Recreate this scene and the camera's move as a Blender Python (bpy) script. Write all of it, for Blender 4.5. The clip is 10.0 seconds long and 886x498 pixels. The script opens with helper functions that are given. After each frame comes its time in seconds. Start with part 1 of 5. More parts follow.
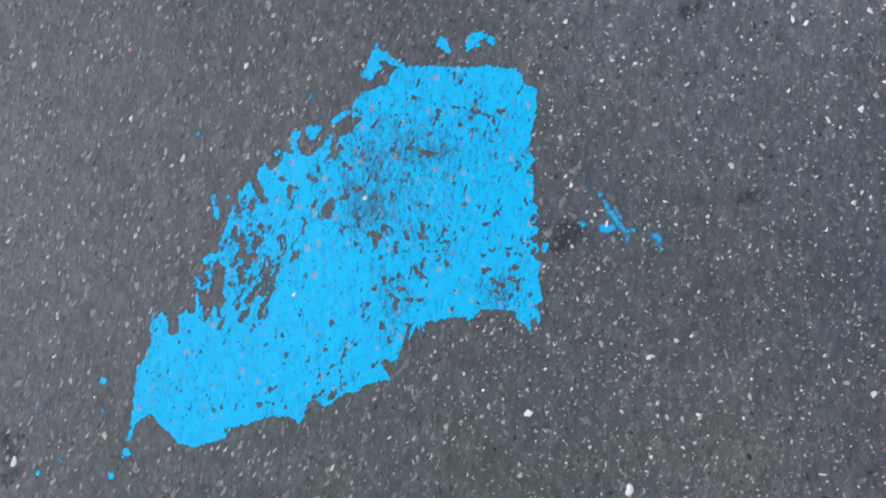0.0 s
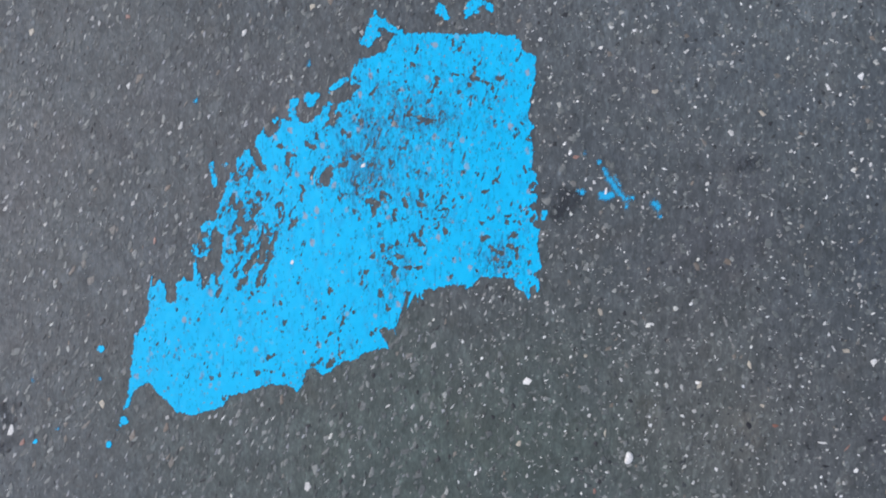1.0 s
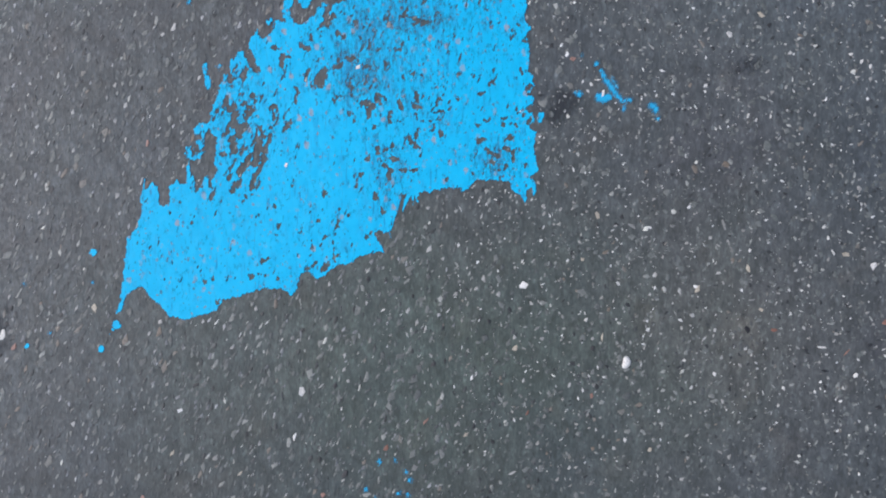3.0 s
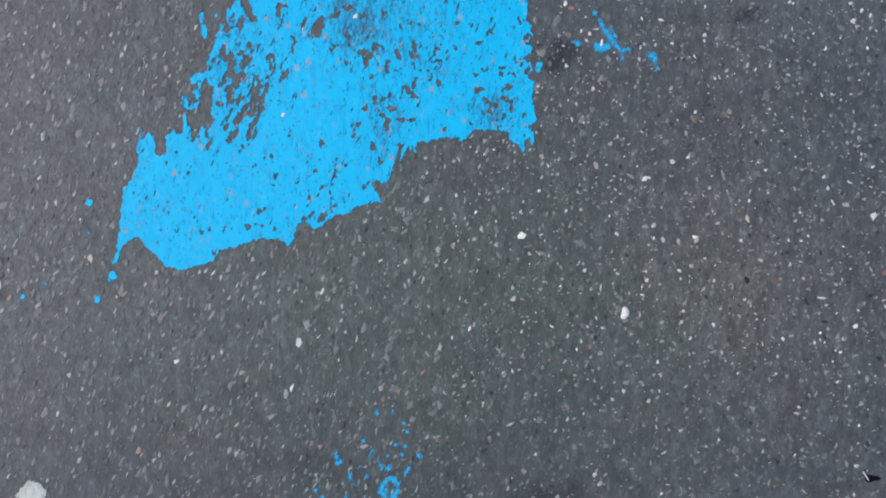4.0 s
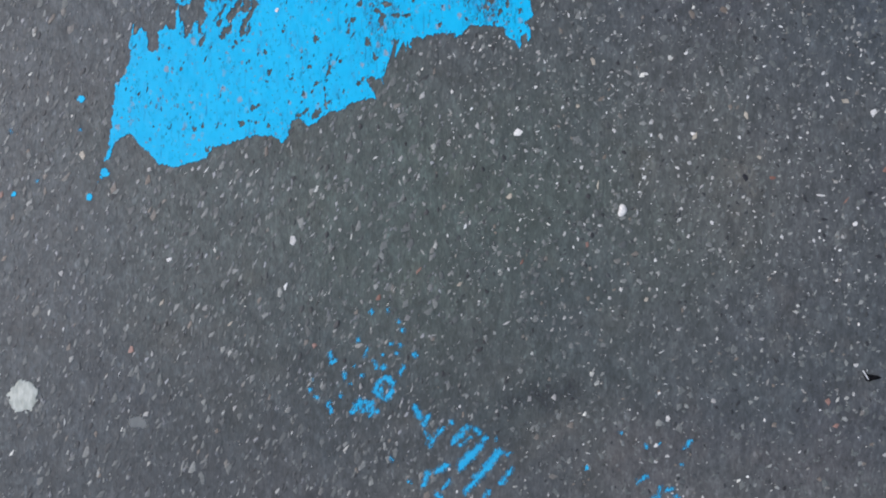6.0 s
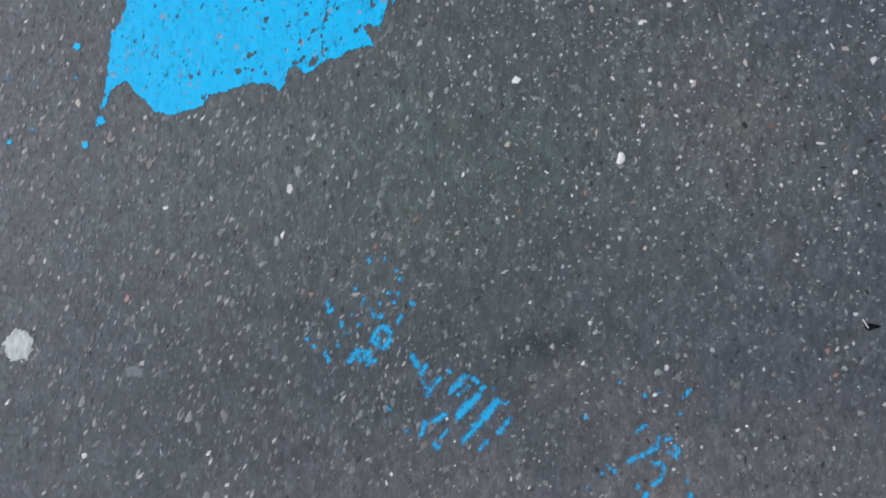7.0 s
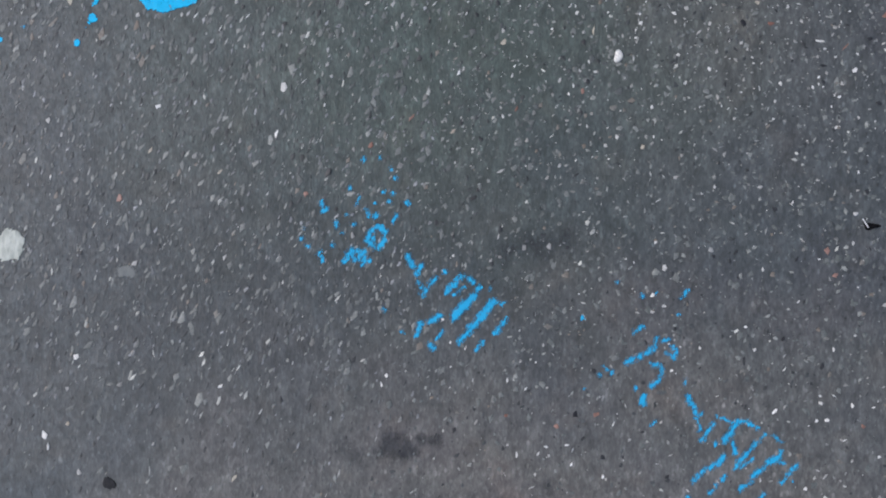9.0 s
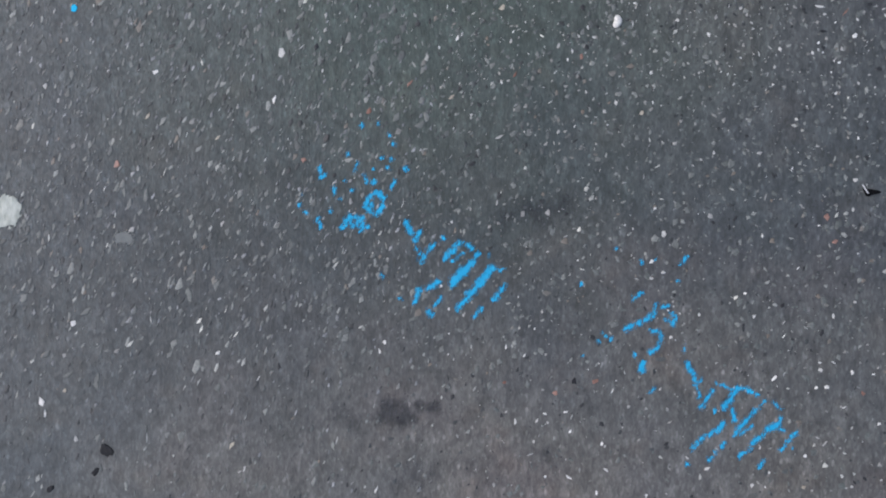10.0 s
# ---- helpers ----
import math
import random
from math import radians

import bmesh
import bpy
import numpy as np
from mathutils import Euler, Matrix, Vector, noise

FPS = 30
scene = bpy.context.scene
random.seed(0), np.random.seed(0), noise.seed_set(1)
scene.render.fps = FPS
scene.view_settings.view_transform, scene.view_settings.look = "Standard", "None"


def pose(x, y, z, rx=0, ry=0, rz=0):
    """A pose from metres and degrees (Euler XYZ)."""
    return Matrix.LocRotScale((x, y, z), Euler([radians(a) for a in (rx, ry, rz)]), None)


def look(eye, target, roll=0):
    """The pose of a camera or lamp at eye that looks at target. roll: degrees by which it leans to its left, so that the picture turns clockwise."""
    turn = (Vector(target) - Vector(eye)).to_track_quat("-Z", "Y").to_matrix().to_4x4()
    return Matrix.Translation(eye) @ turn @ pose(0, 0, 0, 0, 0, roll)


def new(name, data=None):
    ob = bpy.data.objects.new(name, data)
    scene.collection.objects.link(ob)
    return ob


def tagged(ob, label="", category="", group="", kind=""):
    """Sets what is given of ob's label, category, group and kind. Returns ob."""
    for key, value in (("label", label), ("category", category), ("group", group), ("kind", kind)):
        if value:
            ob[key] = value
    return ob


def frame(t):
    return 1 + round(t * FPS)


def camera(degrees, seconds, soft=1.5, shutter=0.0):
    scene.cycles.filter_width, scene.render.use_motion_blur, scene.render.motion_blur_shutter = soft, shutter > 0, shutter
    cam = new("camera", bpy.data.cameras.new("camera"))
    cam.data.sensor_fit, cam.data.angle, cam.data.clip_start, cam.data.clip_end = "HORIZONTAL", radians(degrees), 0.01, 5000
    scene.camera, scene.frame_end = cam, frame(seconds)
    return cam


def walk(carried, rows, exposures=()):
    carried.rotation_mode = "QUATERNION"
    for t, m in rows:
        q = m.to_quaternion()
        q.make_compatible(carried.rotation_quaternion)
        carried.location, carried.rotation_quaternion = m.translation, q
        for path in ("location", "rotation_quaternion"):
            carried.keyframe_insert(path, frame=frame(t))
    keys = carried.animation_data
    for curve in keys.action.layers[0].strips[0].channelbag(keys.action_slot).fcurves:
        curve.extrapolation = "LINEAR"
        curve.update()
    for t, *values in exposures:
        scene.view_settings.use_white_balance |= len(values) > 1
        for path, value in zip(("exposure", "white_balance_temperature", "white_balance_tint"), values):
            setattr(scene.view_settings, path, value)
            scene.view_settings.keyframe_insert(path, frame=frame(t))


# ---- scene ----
cam = camera(62.0, 10.0, soft=1.95)
METRES, EYE, TILT, LEAN, TURN = 0.56, 0.9033, -90.0, 0.0, 0.0
ROWS = [
    (0.0, 0.0, 0.0, 0.0, 0.0, 0.0, 0.0),
    (0.5, 0.0016, 0.0023, -0.0317, 0.0, 0.02, -0.0),
    (1.0, 0.0028, 0.0053, -0.0709, -0.01, 0.01, -0.0),
    (1.5, 0.0052, 0.0088, -0.1182, -0.0, -0.01, -0.0),
    (2.0, 0.0075, 0.0129, -0.1721, -0.0, -0.02, -0.0),
    (2.5, 0.0098, 0.017, -0.2268, -0.01, -0.02, 0.0),
    (4.0, 0.0178, 0.0287, -0.3871, 0.02, -0.03, 0.01),
    (4.5, 0.02, 0.0328, -0.4419, 0.01, -0.03, 0.01),
    (5.0, 0.023, 0.0367, -0.4963, 0.03, -0.05, 0.01),
    (5.5, 0.0251, 0.0408, -0.5514, 0.02, -0.03, 0.01),
    (7.0, 0.0325, 0.0528, -0.7148, 0.03, -0.06, 0.01),
    (7.5, 0.0343, 0.0571, -0.7697, 0.01, -0.06, 0.01),
    (8.0, 0.037, 0.0611, -0.8241, 0.01, -0.07, 0.01),
    (8.5, 0.0393, 0.0651, -0.8787, 0.01, -0.06, 0.01),
    (9.0, 0.0413, 0.0686, -0.9259, 0.01, -0.08, 0.01),
    (9.5, 0.0427, 0.0715, -0.9652, -0.0, -0.08, 0.02),
    (10.0, 0.0446, 0.0739, -0.9962, 0.01, -0.09, 0.01),
]
EXPOSURES = [(0.0, 0.31, 6500, 10), (2.0, 0.3, 6500, 10), (4.5, 0.26, 6500, 10), (7.5, 0.2, 6500, 10), (10.0, 0.19, 6500, 10)]
walk(cam, [(t, pose(0, 0, EYE, TILT, LEAN, TURN) @ pose(METRES * x, METRES * y, METRES * z, 90 + pitch, roll, yaw)) for t, x, y, z, yaw, pitch, roll in ROWS], EXPOSURES)

# ---- overcast daylight, brighter towards the west ----
SUN_UP, SUN_FROM = 52.0, -80.0
world = bpy.data.worlds.new("overcast_sky")
scene.world = world
world.use_nodes = True
wn = world.node_tree
sky = wn.nodes.new("ShaderNodeTexSky")
sky.sky_type, sky.sun_disc = "NISHITA", False
sky.sun_elevation, sky.sun_rotation = radians(SUN_UP), radians(SUN_FROM)
sky.air_density, sky.dust_density, sky.ozone_density = 1.0, 4.0, 1.0
wn.links.new(sky.outputs[0], wn.nodes["Background"].inputs[0])
wn.nodes["Background"].inputs[1].default_value = 0.12
lamp = bpy.data.lights.new("sun", "SUN")
lamp.energy, lamp.angle, lamp.color = 1.4, radians(50), (0.84, 0.94, 1.15)
sun = new("sun", lamp)
a, e = radians(SUN_FROM), radians(SUN_UP)
sun.matrix_world = look((20 * math.sin(a) * math.cos(e), 20 * math.cos(a) * math.cos(e), 20 * math.sin(e)), (0, 0, 0))

# ---- materials ----


class Nodes:
    """A node material written as short calls."""

    def __init__(self, name, rough=0.7, specular=0.5):
        self.mat = bpy.data.materials.new(name)
        self.mat.use_nodes = True
        self.t = self.mat.node_tree
        self.b = self.t.nodes["Principled BSDF"]
        self.b.inputs["Roughness"].default_value = rough
        self.b.inputs["Specular IOR Level"].default_value = specular
        self.co = self.t.nodes.new("ShaderNodeNewGeometry").outputs["Position"]

    def put(self, socket, value):
        if isinstance(value, bpy.types.NodeSocket):
            self.t.links.new(value, socket)
        elif isinstance(value, tuple) and len(value) == 3 and socket.type == "RGBA":
            socket.default_value = (*value, 1)
        else:
            socket.default_value = value

    def stretch(self, scale, turn=0.0):
        n = self.t.nodes.new("ShaderNodeMapping")
        n.inputs["Scale"].default_value = scale
        n.inputs["Rotation"].default_value = (0, 0, radians(turn))
        self.put(n.inputs["Vector"], self.co)
        return n.outputs[0]

    def axis(self, which):
        n = self.t.nodes.new("ShaderNodeSeparateXYZ")
        self.put(n.inputs[0], self.co)
        return n.outputs[which]

    def away(self, x, y, along=1.0):
        """Metres from a place on the road, counted shorter from west to east by the factor along."""
        n = self.t.nodes.new("ShaderNodeVectorMath")
        n.operation = "DISTANCE"
        self.put(n.inputs[0], self.stretch((along, 1.0, 1.0)))
        n.inputs[1].default_value = (x * along, y, 0)
        return n.outputs["Value"]

    def noise(self, scale, detail=3.0, rough=0.55, co=None, distortion=0.0):
        n = self.t.nodes.new("ShaderNodeTexNoise")
        for key, v in (("Vector", co or self.co), ("Scale", scale), ("Detail", detail), ("Roughness", rough), ("Distortion", distortion)):
            self.put(n.inputs[key], v)
        return n.outputs["Fac"]

    def cells(self, scale, output="Color", co=None, feature="F1"):
        n = self.t.nodes.new("ShaderNodeTexVoronoi")
        n.feature = feature
        self.put(n.inputs["Vector"], co or self.co)
        n.inputs["Scale"].default_value = scale
        return n.outputs[output]

    def ramp(self, fac, *stops):
        n = self.t.nodes.new("ShaderNodeValToRGB")
        while len(n.color_ramp.elements) < len(stops):
            n.color_ramp.elements.new(0.5)
        for el, (at, col) in zip(n.color_ramp.elements, stops):
            el.position = at
            el.color = (*col, 1) if isinstance(col, tuple) else (col, col, col, 1)
        self.put(n.inputs["Fac"], fac)
        return n.outputs["Color"]

    def mix(self, fac, one, two, blend="MIX"):
        n = self.t.nodes.new("ShaderNodeMix")
        n.data_type, n.blend_type = "RGBA", blend
        self.put(n.inputs["Factor"], fac)
        self.put(n.inputs[6], one)
        self.put(n.inputs[7], two)
        return n.outputs[2]

    def math(self, op, one, two=0.0):
        n = self.t.nodes.new("ShaderNodeMath")
        n.operation = op
        self.put(n.inputs[0], one)
        self.put(n.inputs[1], two)
        return n.outputs[0]

    def bump(self, height, strength, distance, onto=None):
        n = self.t.nodes.new("ShaderNodeBump")
        n.inputs["Strength"].default_value, n.inputs["Distance"].default_value = strength, distance
        self.put(n.inputs["Height"], height)
        if onto:
            self.put(n.inputs["Normal"], onto)
        return n.outputs[0]

    def done(self, colour, normal=None, rough=None):
        self.put(self.b.inputs["Base Color"], colour)
        if normal:
            self.put(self.b.inputs["Normal"], normal)
        if rough:
            self.put(self.b.inputs["Roughness"], rough)
        return self.mat


def asphalt_material():
    m = Nodes("worn_asphalt", 0.62, 0.5)
    slant = m.stretch((1.0, 0.55, 1.0), -20)
    tone = m.ramp(m.cells(360, co=slant), (0.0, 0.058), (0.45, 0.073), (0.78, 0.086), (0.93, 0.106), (1.0, 0.15))
    coarse = m.ramp(m.cells(150, co=slant), (0.0, 0.8), (0.6, 1.0), (0.9, 1.14), (1.0, 1.4))
    tone = m.mix(1.0, tone, coarse, "MULTIPLY")
    smudge = m.ramp(m.noise(110, 4, 0.65, slant), (0.3, 0.8), (0.5, 1.0), (0.64, 1.1), (0.76, 1.55))
    tone = m.mix(1.0, tone, smudge, "MULTIPLY")
    flecks = m.ramp(m.cells(95, "Distance", m.stretch((1.0, 0.6, 1.0), 20)), (0.12, 2.1), (0.24, 1.0))
    tone = m.mix(m.ramp(m.noise(40, 2), (0.4, 0.0), (0.6, 0.7)), tone, m.mix(1.0, tone, flecks, "MULTIPLY"))
    streak = m.ramp(m.noise(420, 3, 0.6, m.stretch((1.0, 0.4, 1.0), -22)), (0.3, 0.88), (0.55, 1.0), (0.75, 1.25))
    tone = m.mix(1.0, tone, streak, "MULTIPLY")
    tint = m.ramp(m.noise(4.5, 3, 0.55), (0.34, (0.8, 0.93, 1.01)), (0.5, (0.835, 0.955, 0.98)), (0.64, (0.885, 0.955, 1.0)))
    tone = m.mix(1.0, tone, tint, "MULTIPLY")
    # the lens's green-centred colour shading, painted into the road as a tint
    green_cast = m.math("ADD", m.math("DIVIDE", m.away(0.0, -0.3, 0.7), 0.34), m.math("MULTIPLY", m.noise(6, 4, 0.6), 0.9))
    tone = m.mix(1.0, tone, m.ramp(m.math("SUBTRACT", green_cast, 0.5), (0.0, (0.9, 1.05, 0.86)), (0.95, (1.0, 1.0, 1.0))), "MULTIPLY")
    blotch = m.ramp(m.noise(62, 3, 0.5, slant), (0.3, 0.84), (0.5, 1.0), (0.7, 1.2))
    tone = m.mix(1.0, tone, blotch, "MULTIPLY")
    rusty = m.ramp(m.noise(15, 3, 0.6), (0.55, (1.0, 1.0, 1.0)), (0.72, (1.12, 1.04, 0.98)))
    tone = m.mix(1.0, tone, rusty, "MULTIPLY")
    damp = m.ramp(m.noise(24, 4, 0.6), (0.34, 0.86), (0.6, 1.06))
    tone = m.mix(1.0, tone, damp, "MULTIPLY")
    dust = m.math("ADD", m.math("DIVIDE", m.away(0.2, -1.0, 0.62), 0.5), m.math("MULTIPLY", m.noise(7, 4, 0.6), 0.8))
    tone = m.mix(1.0, tone, m.ramp(m.math("SUBTRACT", dust, 0.5), (0.0, (2.28, 1.86, 1.62)), (0.9, (1.0, 1.0, 1.0))), "MULTIPLY")
    lane = m.math("ADD", m.math("DIVIDE", m.away(0.42, 0.4), 0.44), m.math("MULTIPLY", m.noise(6, 4, 0.6), 0.8))
    tone = m.mix(1.0, tone, m.ramp(m.math("SUBTRACT", lane, 0.5), (0.0, 1.6), (0.9, 1.0)), "MULTIPLY")
    # a darker band, long from west to east, with an uneven edge
    dark_band = m.math("ADD", m.math("DIVIDE", m.away(-0.17, -0.57, 0.45), 0.24), m.math("MULTIPLY", m.noise(9, 4, 0.6), 0.9))
    tone = m.mix(1.0, tone, m.ramp(m.math("SUBTRACT", dark_band, 0.5), (0.0, (0.68, 0.7, 0.71)), (0.9, (1.0, 1.0, 1.0))), "MULTIPLY")
    grind = m.math("ADD", m.math("DIVIDE", m.away(0.36, -0.27), 0.26), m.math("MULTIPLY", m.noise(9, 4, 0.6), 0.8))
    tone = m.mix(1.0, tone, m.ramp(m.math("SUBTRACT", grind, 0.4), (0.0, (1.42, 1.29, 1.2)), (0.9, (1.0, 1.0, 1.0))), "MULTIPLY")
    n = m.bump(m.noise(300, 4, 0.7, slant), 0.4, 0.0012)
    n = m.bump(m.cells(360, "Distance", slant), 0.25, 0.0008, n)
    return m.done(tone, n, m.ramp(m.noise(160, 3), (0.3, 0.46), (0.7, 0.72)))


def chip_material(name, dark, light, per_island=False, stops=None):
    m = Nodes(name, 0.5, 0.5)
    if per_island:
        geo = m.t.nodes.new("ShaderNodeNewGeometry")
        pick = geo.outputs["Random Per Island"]
    else:
        pick = m.t.nodes.new("ShaderNodeObjectInfo").outputs["Random"]
    base = m.ramp(pick, *(stops or ((0.0, dark), (1.0, light))))
    base = m.mix(1.0, base, m.ramp(m.noise(420, 3), (0.3, 0.68), (0.68, 1.12)), "MULTIPLY")
    return m.done(base, m.bump(m.noise(700, 3), 0.4, 0.0006))


def paint_material():
    """Brushed paint; where the attribute "worn" is high it thins out in streaks, and here and there the top of a stone shows."""
    m = Nodes("blue_road_paint", 0.55, 0.15)
    drag = m.stretch((1.0, 0.09, 1.0), -9)
    lines = m.noise(330, 3, 0.6, drag)
    body = m.ramp(m.noise(40, 3), (0.3, (0.003, 0.425, 0.715)), (0.7, (0.003, 0.455, 0.755)))
    worn = m.t.nodes.new("ShaderNodeAttribute")
    worn.attribute_name = "worn"
    rub = worn.outputs["Fac"]
    steep = m.stretch((1.0, 0.46, 1.0), -20)
    scrape = m.math("ADD", m.math("MULTIPLY", m.noise(270, 4, 0.66, steep), 0.75), m.math("MULTIPLY", m.noise(55, 3, 0.55), 0.25))
    show = m.ramp(m.math("ADD", scrape, m.math("MULTIPLY", rub, 0.15)), (0.555, 0.0), (0.66, 0.4), (0.8, 0.85))
    cover = m.t.nodes.new("ShaderNodeAttribute")
    cover.attribute_name = "cover"
    rim = m.math("ADD", cover.outputs["Fac"], m.math("MULTIPLY", m.noise(600, 3, 0.6, m.stretch((1.0, 0.5, 1.0), -20)), 2.2))
    rim = m.ramp(m.math("MULTIPLY", rim, 0.5), (0.45, 0.88), (1.05, 0.0))
    m.put(m.b.inputs["Alpha"], m.math("SUBTRACT", 1.0, m.math("MAXIMUM", show, rim)))
    film_thin = m.ramp(m.math("ADD", m.noise(90, 3, 0.6, steep), m.math("MULTIPLY", rub, 0.2)), (0.56, 0.0), (0.85, 0.75))
    body = m.mix(film_thin, body, (0.022, 0.27, 0.5))
    body = m.mix(m.ramp(lines, (0.28, 0.7), (0.4, 0.0)), body, (0.015, 0.2, 0.4))
    # stone tops that the brush just grazed
    bent = m.t.nodes.new("ShaderNodeVectorMath")
    bent.operation = "ADD"
    m.put(bent.inputs[0], m.stretch((1.0, 0.72, 1.0), -20))
    wobble = m.t.nodes.new("ShaderNodeTexNoise")
    wobble.inputs["Scale"].default_value = 260
    shrink = m.t.nodes.new("ShaderNodeVectorMath")
    shrink.operation = "SCALE"
    shrink.inputs["Scale"].default_value = 0.006
    m.put(wobble.inputs["Vector"], m.co)
    m.put(shrink.inputs[0], wobble.outputs["Color"])
    m.put(bent.inputs[1], shrink.outputs[0])
    for scale, reach, share, top in ((80, 0.3, 0.6, (0.33, 0.28, 0.27)), (125, 0.27, 0.68, (0.09, 0.09, 0.1)), (200, 0.34, 0.64, (0.2, 0.18, 0.18)), (260, 0.36, 0.7, (0.06, 0.09, 0.12))):
        near_top = m.ramp(m.cells(scale, "Distance", bent.outputs[0]), (reach * 0.55, 1.0), (reach, 0.0))
        pick = m.ramp(m.math("ADD", m.cells(scale, "Color", bent.outputs[0]), m.math("MULTIPLY", rub, 0.16)), (share, 0.0), (share + 0.16, 0.7))
        body = m.mix(m.math("MULTIPLY", near_top, pick), body, top)
    n = m.bump(lines, 0.22, 0.0005)
    n = m.bump(m.noise(260, 3, 0.6), 0.12, 0.0006, n)
    return m.done(body, n, m.ramp(m.noise(120, 3), (0.3, 0.42), (0.7, 0.6)))


def thin_film(m, reach, grit, most, drag):
    """Lets a film fade out towards its rim and where grit wears through; the attribute "cover" holds millimetres from the rim."""
    cover = m.t.nodes.new("ShaderNodeAttribute")
    cover.attribute_name = "cover"
    k = m.math("ADD", m.math("MULTIPLY", cover.outputs["Fac"], 1 / reach), m.math("MULTIPLY", m.math("SUBTRACT", m.noise(700, 4, 0.7, drag), 0.5), grit))
    k = m.math("ADD", k, m.math("MULTIPLY", m.math("SUBTRACT", m.noise(130, 2, 0.5), 0.5), 0.45 * grit))
    m.put(m.b.inputs["Alpha"], m.ramp(k, (0.12, 0.0), (0.9, most)))


def rubbed_paint_material():
    m = Nodes("rubbed_blue_paint", 0.6, 0.15)
    drag = m.stretch((1.0, 0.35, 1.0), -32)
    body = m.ramp(m.noise(60, 3), (0.3, (0.03, 0.37, 0.64)), (0.7, (0.02, 0.44, 0.76)))
    thin_film(m, 5.2, 2.8, 0.86, drag)
    return m.done(body, m.bump(m.noise(300, 3), 0.3, 0.0008))


def stain_material(name, low, high, reach, most):
    m = Nodes(name, 0.65, 0.3)
    drag = m.stretch((1.0, 0.5, 1.0), -20)
    thin_film(m, reach, 1.6, most, drag)
    return m.done(m.ramp(m.noise(170, 4, 0.6, drag), (0.3, low), (0.7, high)), m.bump(m.noise(300, 4), 0.4, 0.001))


def gum_material(name, low, high, rough=0.75, specular=0.3):
    m = Nodes(name, rough, specular)
    drag = m.stretch((1.0, 0.35, 1.0), -25)
    body = m.ramp(m.noise(170, 5, 0.65, drag), (0.3, low), (0.7, high))
    return m.done(body, m.bump(m.noise(220, 4, 0.6, drag), 0.6, 0.0014))


ASPHALT = asphalt_material()
PAINT = paint_material()
RUBBED = rubbed_paint_material()
CHIP_WHITE = chip_material("white_quartz_chip", (0.52, 0.51, 0.48), (0.8, 0.78, 0.74))
CHIP_PALE = chip_material("pale_grey_chip", (0.2, 0.2, 0.19), (0.42, 0.415, 0.395))
CHIP_TAN = chip_material("tan_sandstone_chip", (0.33, 0.285, 0.23), (0.48, 0.43, 0.34))
CHIP_RUST = chip_material("rusty_pink_chip", (0.19, 0.085, 0.06), (0.34, 0.2, 0.16))
CHIP_DARK = chip_material("black_basalt_chip", (0.012, 0.012, 0.014), (0.03, 0.03, 0.033))
CHIP_MIXED = chip_material("mixed_chips", 0, 0, True, (
    (0.0, (0.02, 0.02, 0.022)), (0.12, (0.045, 0.049, 0.05)), (0.3, (0.085, 0.093, 0.092)), (0.62, (0.125, 0.135, 0.128)), (0.75, (0.17, 0.18, 0.168)),
    (0.78, (0.2, 0.16, 0.125)), (0.81, (0.2, 0.21, 0.195)), (0.95, (0.3, 0.308, 0.285)), (0.985, (0.42, 0.42, 0.385)), (1.0, (0.7, 0.69, 0.62))))
CHIP_SLIVER = chip_material("pale_slivers", 0, 0, True, ((0.0, (0.2, 0.205, 0.2)), (0.6, (0.36, 0.365, 0.35)), (0.9, (0.55, 0.55, 0.51)), (1.0, (0.8, 0.8, 0.75))))
CHIP_PITS = chip_material("dark_pits", 0, 0, True, ((0.0, (0.018, 0.019, 0.021)), (0.7, (0.034, 0.036, 0.038)), (1.0, (0.05, 0.05, 0.05))))
CHIP_GLINT = chip_material("quartz_glints", 0, 0, True, ((0.0, (0.2, 0.198, 0.185)), (0.6, (0.36, 0.35, 0.325)), (1.0, (0.78, 0.77, 0.74))))
CHIP_FAINT = chip_material("faint_chips", 0, 0, True, ((0.0, (0.085, 0.092, 0.09)), (0.5, (0.12, 0.13, 0.122)), (0.8, (0.16, 0.17, 0.16)), (0.84, (0.17, 0.135, 0.105)), (0.88, (0.15, 0.158, 0.15)), (1.0, (0.24, 0.248, 0.23))))
CHIP_DULL = chip_material("dull_chips", 0, 0, True, ((0.0, (0.12, 0.126, 0.132)), (0.7, (0.19, 0.197, 0.203)), (1.0, (0.36, 0.365, 0.37))))
GUM_PALE = gum_material("pale_gum", (0.26, 0.28, 0.245), (0.58, 0.6, 0.54))
GUM_GREY = stain_material("grey_gum", (0.145, 0.156, 0.152), (0.19, 0.2, 0.195), 6.0, 0.95)
TAR_SHADE_BLACK = stain_material("dark_tar", (0.016, 0.02, 0.028), (0.034, 0.038, 0.046), 13.0, 0.44)
SMUDGE = stain_material("grey_smudge", (0.025, 0.03, 0.04), (0.045, 0.05, 0.06), 26.0, 0.3)
LEAF_BLACK = gum_material("black_scrap", (0.004, 0.004, 0.005), (0.009, 0.009, 0.01), 0.9, 0.05)
TAR_SOLID = gum_material("hard_tar", (0.014, 0.014, 0.016), (0.03, 0.03, 0.032), 0.7, 0.2)
STALK_WHITE = gum_material("white_stalk", (0.5, 0.5, 0.5), (0.7, 0.7, 0.7), 0.6)

